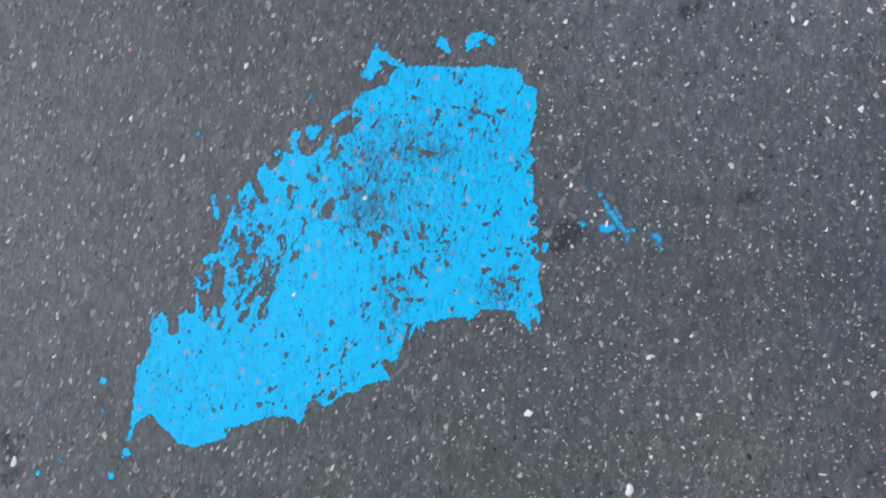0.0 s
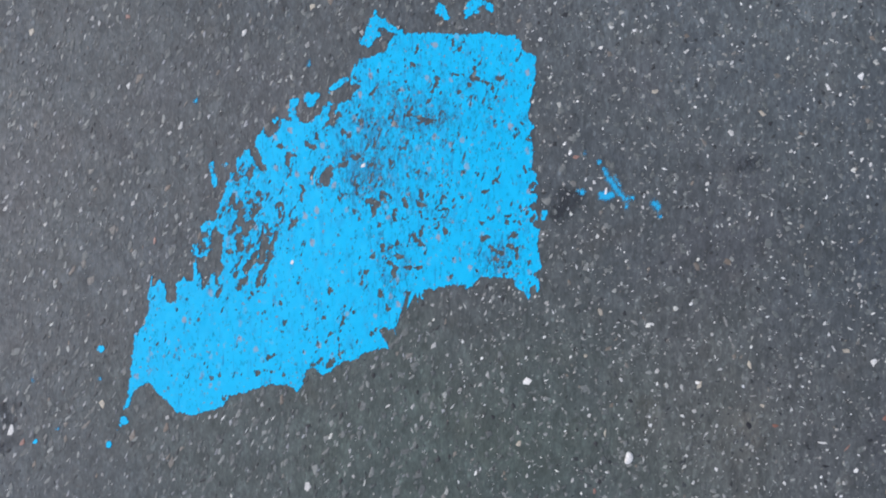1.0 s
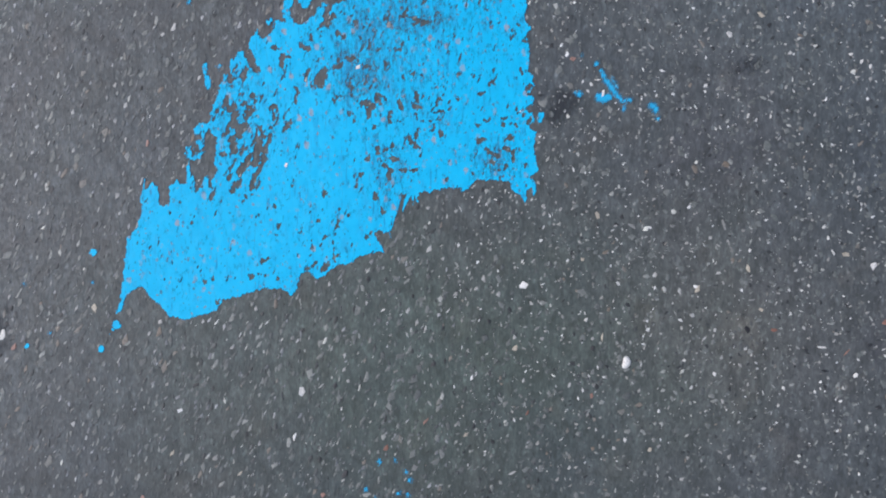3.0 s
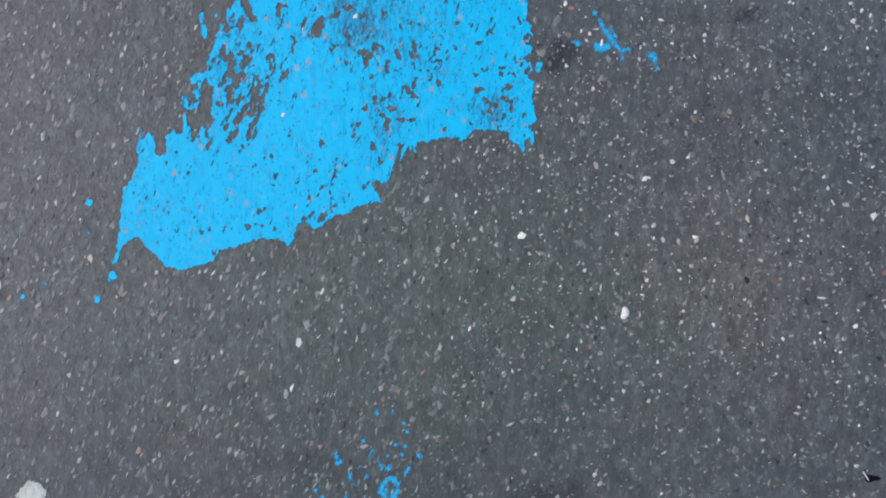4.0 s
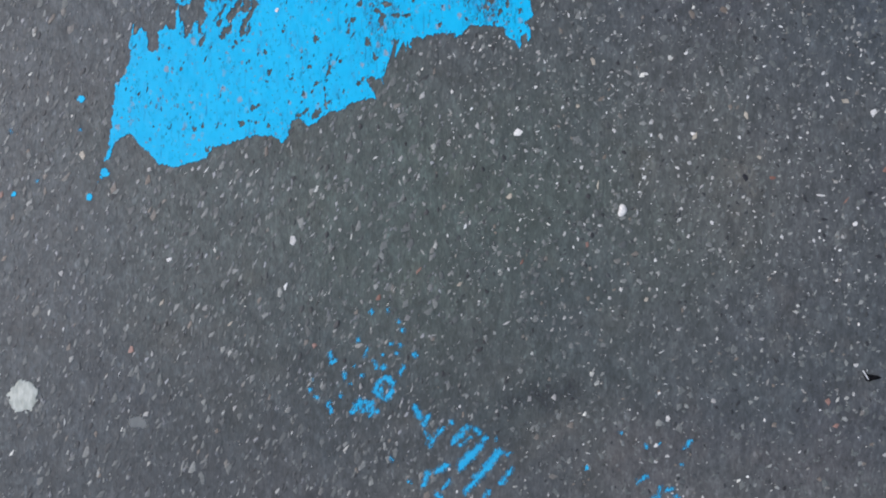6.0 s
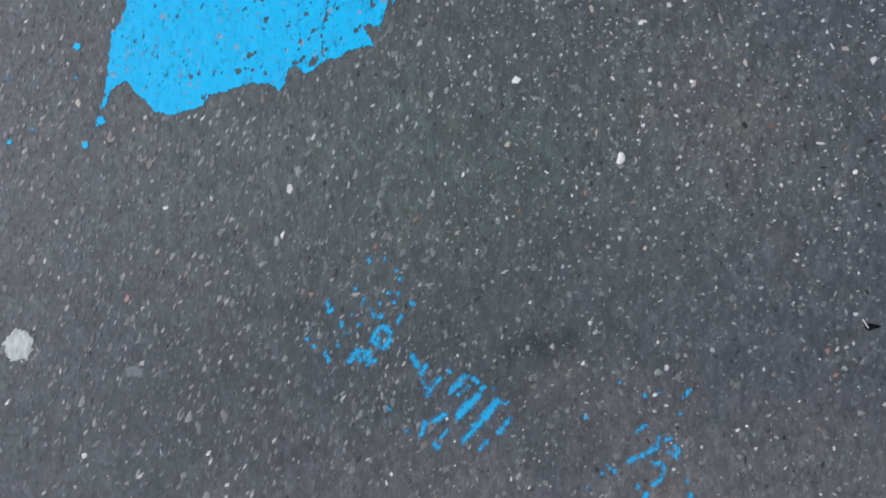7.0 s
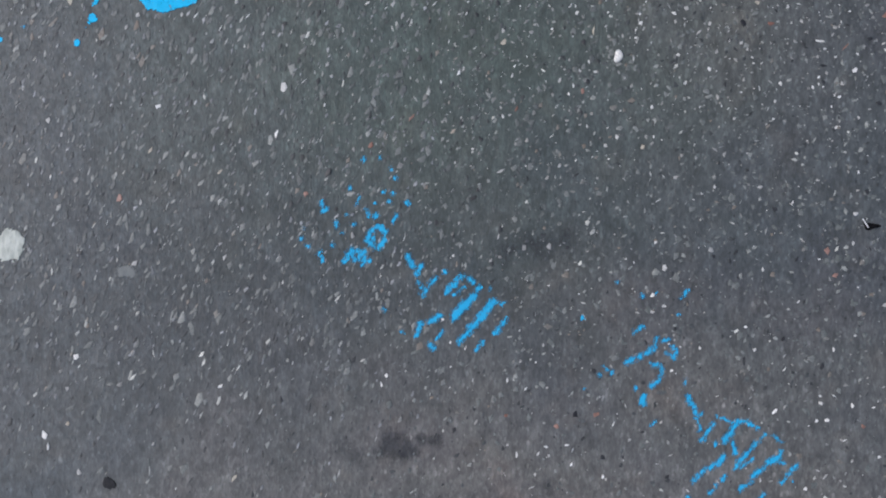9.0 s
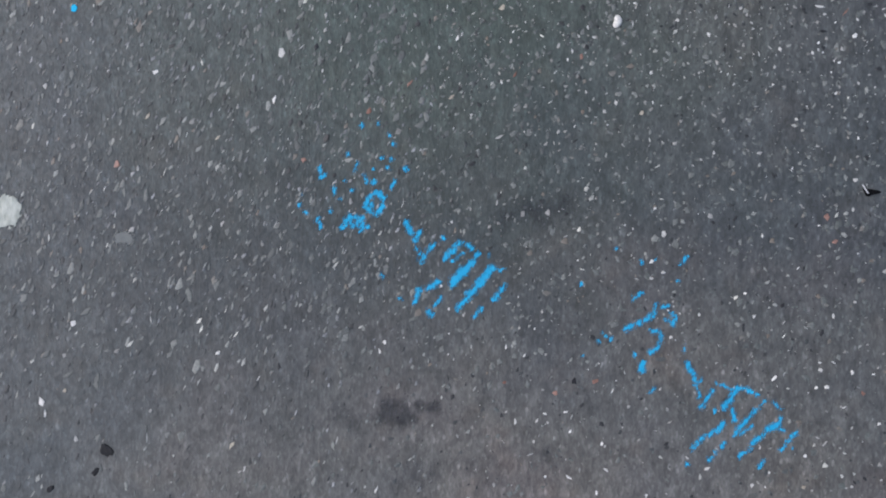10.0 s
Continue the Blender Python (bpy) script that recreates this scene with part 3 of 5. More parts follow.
SOLE_TWO_1 = [
    (310.3, -694, 315.6, -701.9, 3), (315.6, -701.9, 319.6, -711.8, 1.7), (319.6, -711.8, 324.9, -731.6, 1.3), (320.3, -718.4, 326.9, -711.8, 1.8),
    (325.5, -744.8, 332.8, -735.6, 1.8), (332.8, -735.6, 341.4, -724.3, 1.3), (353.3, -744.8, 361.9, -734.3, 3.3),
    (361.9, -734.3, 369.1, -723.7, 2.6), (369.1, -722.4, 376.4, -721.7, 2.4), (376.4, -721.7, 392.3, -730.3, 1.8), (363.9, -746.8, 365.8, -760.7, 2),
    (365.2, -777.8, 374.4, -764.6, 2.4), (374.4, -764.6, 385.7, -754.1, 2.8), (385.7, -754.1, 400.8, -737.6, 1.6), (411.4, -738.2, 418, -745.5, 1.5),
    (371.1, -801.6, 385.7, -792.4, 1.7), (387.6, -785.8, 395.6, -779.8, 2.4), (395.6, -779.8, 405.5, -771.2, 1.7), (405.5, -769.9, 416, -765.3, 3.7),
]
SOLE_TWO_2 = [
    (416, -766.6, 420, -758, 2.2), (418.7, -770.6, 422.6, -771.9, 2.2), (427.9, -784.5, 437.8, -774.5, 2), (337.4, -777.2, 346, -770.6, 2.2),
    (346, -769.9, 352, -763.3, 2.6), (317.6, -793, 323.6, -785.1, 2), (323.6, -785.1, 331.5, -778.5, 1.8), (351.3, -790.4, 353.9, -785.8, 1.6),
    (343.4, -797, 1.6), (336.8, -806.3, 339.4, -803, 1.3), (309.7, -810.9, 2.5), (394.9, -813.5, 399.5, -807.6, 1.7),
    (419.3, -794.4, 424.6, -789.1, 1.2), (433.9, -793, 1.2), (344.7, -716.4, 364.5, -723.7, 0.9), (342.7, -747.5, 1.3),
    (372.4, -776.5, 385.7, -766.6, 1.3),
]
SOLE_TWO = SOLE_TWO_1 + SOLE_TWO_2
SMEAR_LONG = [
    (192.5, 66.5, 1.7), (198, 58.2, 201.5, 52.6, 2.1), (204.9, 45.7, 215.3, 31.8, 3.5), (215.3, 31.8, 222.9, 22.8, 2.4),
    (210.5, 50.5, 217.4, 38.8, 1.4), (225.7, 21.5, 232.6, 22.8, 2.1), (225.7, 11.1, 227.1, 18, 1.7), (200.8, 24.9, 6.2),
    (195.9, 26.3, 206.3, 26.3, 4.8), (171.7, 29.8, 3.5), (166.8, 31.8, 2.1), (174.5, 76.8, 1.4),
]
SMEAR_SHORT = [
    (260.3, 15.9, 4.8), (263.8, 11.1, 4.2), (267.2, 0.7, 1.7),
]
DROPS = [
    [(-1.4, 255.5, 5.5), (2.1, 249.2, 5.5), (6.9, 243, 4.2), (-4.8, 251.3, 3.5)],
    [(33.2, 249.9, 6.2), (37.4, 256.8, 7.6), (45, 261.7, 5.5), (51.9, 261, 3.5), (58.2, 256.8, 4.8), (60.9, 252, 2.8), (42.2, 249.9, 3.5), (30.5, 244.4, 2.8)],
    [(-388.4, -248.5, 6), (-392.5, -254.1, 2.8), (-395.3, -259.6, 1.4)],
    [(-405.7, -278.3, 4.8)], [(-415.4, -161.3, 4.8)], [(-416.1, -198, 2.4)],
    [(-499.8, -199.4, 2.8)], [(-495.7, -274.8, 3.5)], [(-468, -259.6, 2.1)],
    [(-299.8, 140.5, 2.8)], [(-161.3, 189, -162, 184.1, 1.4)],
]
BLOBS = [
    [(-370.4, -793.8, 6.2), (-366.5, -796.4, 5.5)],
    [(-383, -820.9, 2.8), (-380.4, -818.2, 2.8)],
    [(-436.6, -840.1, 2.8), (-433.9, -837.4, 2.8)],
]
SMUDGES = [
    [(91.5, -524.2, 104.8, -518.9, 11.1), (121.3, -513.7, 167.5, -511, 12.5), (141.1, -525.6, 9.7), (174.1, -515.7, 6.9)],
    [(-90.2, -755.5, 11.1), (-80.3, -760.1, 9.7), (-103.4, -746.9, 6.9)],
    [(-7.6, -824.2, 13.8), (12.2, -821.6, 8.3)],
    [(141.1, -800.5, 8.3), (131.2, -804.4, 5.5)],
]
SPIKES = [
    (-300.5, -85.8, -299.8, -50.5, 4.8), (-314.3, -89.3, -314.3, -73.4, 8.3), (-345.5, -92.8, -343.4, -76.2, 9.7),
    (-355.8, -99.7, -353.1, -72.7, 3.5), (-285.2, -90.7, -274.8, -60.2, 4.8), (-271.4, -92.8, -265.8, -63.7, 4.2), (-262.4, -92.8, -256.1, -45, 6.2),
    (-246.5, -92.8, -235.4, -54.7, 6.9), (-232.6, -89.3, -226.4, -51.9, 5.5), (-220.8, -85.8, -208.4, -32.5, 6.9), (-207, -78.9, -192.5, -17.3, 6.9),
    (-193.1, -61.6, -181.4, -18.7, 5.5), (-65.1, -110.1, -56.1, -143.3, 5.5), (-47.8, -96.2, -54, -129.5, 4.2), (-33.9, -87.9, -42.9, -115.6, 3.5),
    (-29.1, -87.9, -29.1, -105.9, 2.8), (104.5, -75.5, 105.9, -99, 5.5), (90.7, -75.5, 92.8, -87.9, 4.2),
    (-72, -151.6, -63.7, -162.7, 4.2),
]
TAR_AND_PIT_SHADE = [
    # this first one is no tar: it paints the shade inside the west pit
    [(-537.2, -233.3, -533.1, -248.5, 6.9), (-523.4, -270.7, -534.4, -279.7, 5.5), (-540, -283.1, 6.9), (-522, -231.2, 4.2), (-538.6, -263.8, 4.8), (-527.5, -252.7, 4.2)],
    [(153, 14.5, 13.8), (142.6, 6.2, 11.1), (162, 22.8, 9.7), (149.5, 28.4, 6.9)],
    [(374.5, 64.4, 8.3), (384.9, 66.5, 6.9), (365.5, 61.6, 5.5)],
    [(298.4, 291.5, 9.7), (312.2, 297, 6.9)],
    [(-34, -746.9, 15.2), (-24.1, -753.5, 13.8), (-14.2, -756.8, 8.3), (-43.9, -753.5, 9.7), (-4.3, -743.6, 15.5, -744.9, 4.8)],
]
# stones by squares of the road, rows from the south, columns from the west: kind, east, north, length, width
STONES_A1 = [
    ("pale", -463.5, -700.6, 6.2, 4.2), ("white", -445.7, -737.6, 11.8, 9.7), ("white", -440.5, -752.1, 10.4, 3.5), ("pale", -418.6, -684, 6.9, 6.2),
    ("tan", -418, -725, 8.3, 6.9), ("pale", -404.8, -781.9, 8.3, 6.9), ("pale", -356.5, -678.8, 8.3, 6.9), ("pale", -316.9, -748.2, 6.2, 4.8),
    ("white", -237.5, -680.1, 8.3, 6.9), ("tan", -222.4, -788.5, 13.8, 4.8), ("pale", -213.2, -819.6, 6.9, 2.8), ("white", -207.2, -815.6, 8.3, 2.8),
    ("white", -190.6, -709.8, 8.3, 2.1), ("dark", -167.5, -697.3, 11.1, 4.8), ("white", -53.9, -841.4, 11.1, 3.5), ("white", -49.2, -678.8, 6.9, 2.8),
    ("white", -43.2, -667.6, 6.2, 4.8), ("pale", -27.4, -720.4, 8.3, 4.8),
]
STONES_A2 = [
    ("dark", 35.4, -732.4, 8.3, 5.5), ("rust", 96.8, -714.5, 5.5, 5.5), ("white", 98.1, -673.5, 6.2, 2.8), ("white", 109.4, -761.4, 7.6, 3.5),
    ("white", 134.5, -759.5, 6.2, 3.5), ("pale", 141.1, -723.8, 6.2, 4.2), ("white", 144.4, -752.2, 6.2, 3.5), ("rust", 156.3, -728.4, 7.6, 6.9),
    ("white", 167.5, -749.6, 6.9, 3.5), ("white", 172.2, -826.2, 9.7, 3.5), ("dark", 177.4, -713.9, 9.7, 8.3), ("rust", 201.9, -713.9, 9.7, 7.6),
    ("white", 210.5, -787.2, 6.2, 4.2), ("pale", 213.8, -789.9, 5.5, 3.5), ("white", 215.1, -817.7, 8.3, 3.5), ("pale", 241.5, -743.6, 6.2, 4.2),
    ("pale", 287.1, -746.9, 5.5, 4.2), ("white", 334.1, -815.7, 7.6, 5.5),
]
STONES_A3 = [
    ("white", 385.6, -835.5, 6.9, 4.8), ("white", 412, -710.6, 8.3, 4.2), ("tan", 446.4, -838.2, 8.3, 6.2), ("white", 448.4, -801.8, 4.8, 4.8),
    ("pale", 456.3, -841.5, 4.2, 3.5), ("white", 461.5, -721.8, 4.8, 4.8), ("white", 466.1, -700.7, 6.2, 5.5), ("white", 466.1, -692.1, 4.2, 4.2),
    ("pale", 471.5, -786.6, 9.7, 2.8), ("pale", 473.4, -748.9, 4.2, 4.2), ("white", 474.1, -721.2, 5.5, 5.5), ("pale", 478.1, -841.5, 5.5, 3.5),
    ("pale", 489.3, -791.9, 4.8, 3.5), ("white", 491.3, -825, 4.8, 4.2), ("pale", 503.2, -768.1, 5.5, 2.8), ("white", 503.8, -704, 6.2, 4.2),
    ("rust", 515.7, -728.5, 6.9, 5.5), ("white", 534.2, -763.5, 5.5, 4.2),
]
STONES_B1 = [
    ("white", -437.1, -435.4, 8.3, 2.1), ("pale", -430.5, -602.1, 9.7, 3.5), ("pale", -425.8, -662.9, 6.9, 4.2), ("pale", -407.4, -438.8, 6.9, 6.2),
    ("white", -406.7, -645.7, 9, 7.6), ("rust", -356.8, -460.4, 9.7, 7.6), ("pale", -353.4, -465.1, 9.7, 2.8), ("pale", -338.6, -536, 8.3, 6.9),
    ("pale", -331.8, -465.1, 8.3, 4.2), ("pale", -298.1, -455.6, 6.9, 3.5), ("pale", -292.7, -490.7, 8.3, 4.8), ("pale", -268.4, -410.4, 9.7, 7.6),
    ("tan", -238.7, -428.7, 8.3, 3.5), ("pale", -233.3, -529.2, 9.7, 4.2), ("pale", -217.8, -568.4, 8.3, 3.5), ("pale", -186.7, -553.5, 8.3, 5.5),
    ("white", -183.3, -455, 6.9, 2.1), ("rust", -138.8, -455, 8.3, 6.9),
]
STONES_B2 = [
    ("dark", -112.5, -430, 11.1, 7.6), ("dark", -102.4, -472.5, 6.9, 5.5), ("pale", -83.5, -504.3, 9.7, 5.5), ("pale", -28.1, -421.9, 9.7, 9),
    ("pale", 41.4, -489.4, 5.5, 3.5), ("pale", 87.9, -505.6, 6.9, 2.8), ("pale", 90.7, -428, 11.1, 3.5), ("pale", 117.6, -519.1, 8.3, 8.3),
    ("pale", 147.3, -516.4, 9.7, 6.9), ("pale", 159.5, -422, 5.5, 4.2), ("pale", 205.4, -541.4, 6.2, 3.5), ("white", 268.1, -573.8, 6.9, 5.5),
    ("white", 282.3, -542.1, 7.6, 6.9), ("white", 282.3, -586.6, 6.2, 4.2), ("white", 291.1, -662.3, 5.5, 4.2), ("pale", 319.4, -413.2, 5.5, 3.5),
    ("white", 324.1, -635.9, 4.8, 3.5), ("pale", 336.9, -519.8, 8.3, 6.9),
]
STONES_B3 = [
    ("dark", 340.3, -527.9, 6.9, 4.8), ("white", 378.2, -611.5, 4.8, 3.5), ("white", 388.8, -637.9, 5.5, 4.2), ("pale", 395.6, -447, 8.3, 6.2),
    ("white", 397.7, -543.5, 6.2, 3.5), ("pale", 402.4, -497.6, 11.1, 2.8), ("dark", 411.2, -474.1, 9.7, 3.5), ("dark", 413.8, -472.6, 6.9, 3.5),
    ("dark", 421.8, -624.7, 6.9, 6.2), ("dark", 437.5, -531.3, 8.3, 4.8), ("pale", 449.6, -602.2, 8.3, 4.2), ("rust", 473.2, -522.5, 9.7, 8.3),
    ("pale", 476.6, -555.6, 6.9, 2.8), ("white", 481.3, -637.9, 5.5, 3.5), ("rust", 483.3, -550.2, 8.3, 6.2), ("white", 506.9, -478.7, 6.2, 5.5),
    ("white", 510.3, -430.1, 6.9, 3.5), ("pale", 541.4, -585.3, 8.3, 5.5),
]
STONES_C1 = [
    ("dark", -539.3, -279.7, 9.7, 6.9), ("dark", -530.3, -286.6, 8.3, 5.5), ("white", -527.5, -262.4, 15.2, 9), ("pale", -522, -291.5, 8.3, 4.8),
    ("rust", -512.3, -276.2, 11.1, 6.9), ("pale", -439.8, -368.6, 8.3, 6.2), ("pale", -429.2, -281.8, 8.3, 3.5), ("pale", -424.3, -386.1, 9.7, 4.8),
    ("pale", -414.1, -315.2, 8.3, 6.9), ("pale", -326.4, -320, 6.9, 5.5), ("tan", -319.7, -403, 11.1, 5.5), ("white", -311.6, -352.4, 8.3, 6.9),
    ("pale", -247.8, -276.2, 8.3, 4.8), ("pale", -215, -392.9, 6.9, 4.2), ("pale", -175.2, -264.5, 6.2, 5.5), ("white", -172.5, -384.1, 12.5, 4.2),
    ("white", -164.4, -330.1, 11.1, 9.7), ("dark", -122.6, -322, 9.7, 6.2),
]
STONES_C2 = [
    ("white", -115.8, -350.4, 5.5, 2.8), ("pale", -112.2, -302.5, 8.3, 6.2), ("pale", -112.2, -286.6, 8.3, 4.2), ("pale", -107, -316.6, 5.5, 5.5),
    ("pale", -82.1, -403, 6.9, 4.8), ("pale", -81, -267.9, 8.3, 4.2), ("rust", -61.8, -398.3, 9.7, 6.9), ("rust", -14.6, -365.9, 12.5, 4.2),
    ("pale", -7.6, -286.6, 6.9, 4.8), ("dark", -5.5, -297, 9.7, 5.5), ("dark", -4.5, -295.1, 9.7, 6.9), ("tan", 34.7, -381.5, 8.3, 4.8),
    ("pale", 58.3, -389.6, 6.9, 2.8), ("tan", 94.2, -277.6, 8.3, 6.9), ("pale", 104.2, -316.7, 6.9, 4.2), ("pale", 105.2, -277.6, 6.9, 2.8),
    ("rust", 108.9, -355.8, 8.3, 3.5), ("pale", 126.7, -265.8, 5.5, 5.5),
]
STONES_C3 = [
    ("pale", 159.5, -322.1, 6.2, 4.2), ("white", 170.3, -338.3, 5.5, 2.8), ("rust", 186.5, -334.2, 8.3, 5.5), ("pale", 187.6, -265.1, 5.5, 5.5),
    ("dark", 187.6, -277.6, 9.7, 6.9), ("tan", 199.4, -263.8, 13.8, 2.8), ("pale", 213.5, -397.7, 6.2, 5.5), ("tan", 257.3, -399.7, 6.9, 6.2),
    ("pale", 267.4, -396.3, 6.9, 5.5), ("pale", 322.6, -265.8, 12.5, 2.8), ("pale", 341.7, -403.1, 8.3, 3.5), ("pale", 343.4, -288, 6.9, 4.8),
    ("pale", 353.1, -408.5, 8.3, 4.2), ("white", 418.6, -326.2, 6.9, 4.8), ("pale", 435.5, -276.2, 6.9, 3.5), ("white", 465.9, -276.2, 13.8, 3.5),
    ("dark", 469.8, -304.6, 11.1, 4.2), ("rust", 495.7, -281.8, 13.8, 2.8), ("white", 505.6, -310, 6.2, 6.2),
]
STONES_D1 = [
    ("pale", -537.2, -256.8, 11.1, 5.5), ("dark", -537.2, -227.8, 11.1, 8.3), ("pale", -533.1, -224.3, 8.3, 4.2), ("dark", -522, -248.5, 8.3, 6.9),
    ("pale", -517.8, -215.3, 8.3, 4.2), ("dark", -515.1, -229.1, 8.3, 5.5), ("pale", -513.7, -243, 6.9, 3.5), ("pale", -478.4, -254.1, 6.9, 3.5),
    ("pale", -466.6, -198.7, 8.3, 2.8), ("pale", -435.5, -227.8, 9.7, 3.5), ("tan", -414.7, -229.1, 12.5, 8.3), ("pale", -347.5, -258.9, 8.3, 4.2),
    ("pale", -335.1, -245.1, 6.2, 6.2), ("pale", -283.1, -245.1, 6.2, 4.8), ("pale", -219.5, -229.8, 7.6, 5.5), ("dark", -211.8, -236.1, 8.3, 6.2),
    ("pale", -130.8, -200.1, 7.6, 4.2), ("pale", -85.8, -222.9, 6.9, 3.5),
]
STONES_D2 = [
    ("dark", -83.8, -194.5, 8.3, 6.9), ("pale", -69.9, -212.5, 6.9, 2.8), ("white", -65.8, -231.2, 9.7, 2.8), ("pale", -56.1, -261, 5.5, 4.2),
    ("pale", -36, -232.6, 9.7, 6.2), ("dark", -29.1, -213.9, 6.9, 4.2), ("pale", -24.2, -245.1, 11.1, 6.2), ("pale", 6.9, -168.9, 5.5, 4.8),
    ("white", 13.2, -231.9, 8.3, 2.1), ("pale", 54, -218.8, 5.5, 2.8), ("pale", 56.1, -193.1, 11.1, 5.5), ("dark", 63, -245.1, 6.2, 5.5),
    ("pale", 74.1, -211.8, 8.3, 6.2), ("white", 105.9, -201.5, 13.2, 11.1), ("pale", 113.5, -222.9, 6.9, 4.2), ("pale", 121.8, -252.7, 9.7, 3.5),
    ("tan", 176.5, -169.6, 5.5, 5.5), ("pale", 213.2, -219.5, 6.9, 2.8),
]
STONES_D3 = [
    ("white", 218.8, -199.4, 5.5, 4.8), ("pale", 256.8, -212.5, 6.2, 4.8), ("pale", 292.8, -208.4, 11.1, 4.8), ("white", 293.5, -243, 7.6, 5.5),
    ("pale", 308.8, -238.1, 6.9, 6.2), ("white", 312.2, -202.8, 6.2, 4.8), ("tan", 314.3, -205.6, 11.1, 6.2), ("pale", 339.9, -186.2, 8.3, 4.2),
    ("dark", 374.5, -254.1, 11.1, 8.3), ("tan", 375.9, -179.3, 12.5, 5.5), ("pale", 380.1, -218.8, 8.3, 2.8), ("tan", 391.8, -231.2, 9.7, 6.2),
    ("rust", 407.1, -255.5, 8.3, 5.5), ("pale", 433.4, -183.5, 5.5, 3.5), ("white", 479.1, -162, 13.8, 3.5), ("tan", 493.6, -164.1, 11.1, 7.6),
    ("white", 526.8, -177.9, 12.5, 9), ("rust", 541.4, -246.5, 6.9, 6.9),
]
STONES_E1 = [
    ("pale", -534.4, 83.8, 8.3, 4.8), ("pale", -532.4, 9.7, 9.7, 6.2), ("pale", -530.3, 24.9, 11.1, 5.5), ("pale", -492.2, 42.2, 6.9, 6.2),
    ("pale", -489.5, -18, 6.9, 2.1), ("pale", -489.5, -40.8, 6.9, 4.2), ("pale", -483.9, -9.7, 8.3, 5.5), ("pale", -480.5, -112.2, 8.3, 4.2),
    ("pale", -470.1, -113.5, 8.3, 4.2), ("pale", -461.1, 85.8, 8.3, 4.8), ("pale", -441.7, 63, 8.3, 2.1), ("pale", -440.3, 7.6, 8.3, 5.5),
    ("pale", -438.9, -37.4, 8.3, 6.2), ("pale", -402.2, -25.6, 6.9, 4.2), ("pale", -398.8, 24.9, 8.3, 4.2), ("pale", -389.8, 40.2, 8.3, 6.2),
    ("pale", -389.1, -2.8, 9.7, 5.5), ("pale", -387, -92.8, 9.7, 7.6),
]
STONES_E2 = [
    ("pale", -383.5, -113.5, 6.9, 4.2), ("pale", -376.6, 16.6, 8.3, 5.5), ("pale", -376.6, -24.9, 8.3, 3.5), ("dark", -357.9, 36.7, 7.6, 4.2),
    ("rust", -350.3, -29.8, 8.3, 4.2), ("pale", -308.8, 18, 6.9, 2.1), ("pale", -288, 49.2, 9.7, 4.2), ("white", -182.8, -56.1, 9.7, 5.5),
    ("white", -94.8, 63, 9, 7.6), ("pale", -11.1, -108, 5.5, 5.5), ("pale", -9, -156.5, 12.5, 9), ("pale", 54, -117, 9.7, 4.2),
    ("pale", 149.5, 40.2, 6.2, 6.2), ("white", 164.8, -61.6, 8.3, 2.8), ("rust", 164.8, 73.4, 9, 7.6), ("pale", 167.5, -86.5, 8.3, 3.5),
    ("white", 186.2, 41.5, 8.3, 6.2), ("pale", 192.5, -79.6, 6.9, 2.8),
]
STONES_E3 = [
    ("tan", 193.8, -117, 9.7, 6.2), ("white", 200.8, 31.8, 11.1, 4.2), ("pale", 232.6, 82.4, 5.5, 3.5), ("pale", 236.1, -129.5, 11.1, 4.8),
    ("pale", 260.3, 85.8, 8.3, 3.5), ("pale", 262.4, -96.9, 6.9, 3.5), ("white", 272.8, 58.2, 8.3, 3.5), ("pale", 284.5, -129.5, 6.9, 4.8),
    ("pale", 330.2, -143.3, 5.5, 5.5), ("pale", 346.8, -128.8, 13.8, 4.2), ("white", 375.9, 4.2, 7.6, 3.5), ("pale", 391.8, 86.5, 4.2, 4.2),
    ("white", 402.9, 2.8, 6.9, 2.8), ("pale", 456.2, 5.5, 6.2, 4.8), ("white", 513.7, 69.9, 8.3, 4.2), ("pale", 513.7, -137.8, 5.5, 4.2),
    ("pale", 523.4, 47.8, 8.3, 5.5), ("pale", 538.6, 97.6, 6.2, 5.5),
]
STONES_F1 = [
    ("pale", -513.7, 198, 6.9, 2.8), ("tan", -499.8, 226.4, 11.1, 7.6), ("pale", -498.5, 191.8, 6.9, 5.5), ("pale", -491.5, 272.8, 9.7, 6.2),
    ("pale", -446.5, 189.7, 6.9, 2.8), ("pale", -425.8, 242.3, 8.3, 6.2), ("pale", -418.1, 236.1, 6.9, 4.2), ("pale", -418.1, 171.7, 8.3, 4.2),
    ("pale", -406.4, 140.5, 9.7, 3.5), ("pale", -393.2, 158.5, 8.3, 4.2), ("rust", -383.5, 244.4, 8.3, 6.9), ("white", -382.1, 159.9, 10.4, 5.5),
    ("pale", -369.7, 243, 12.5, 2.1), ("pale", -346.8, 294.9, 11.1, 6.9), ("pale", -342, 110.8, 9.7, 2.8), ("pale", -332.3, 101.8, 6.9, 6.2),
    ("pale", -318.5, 110.1, 11.1, 6.2), ("pale", -284.5, 202.8, 8.3, 2.8),
]
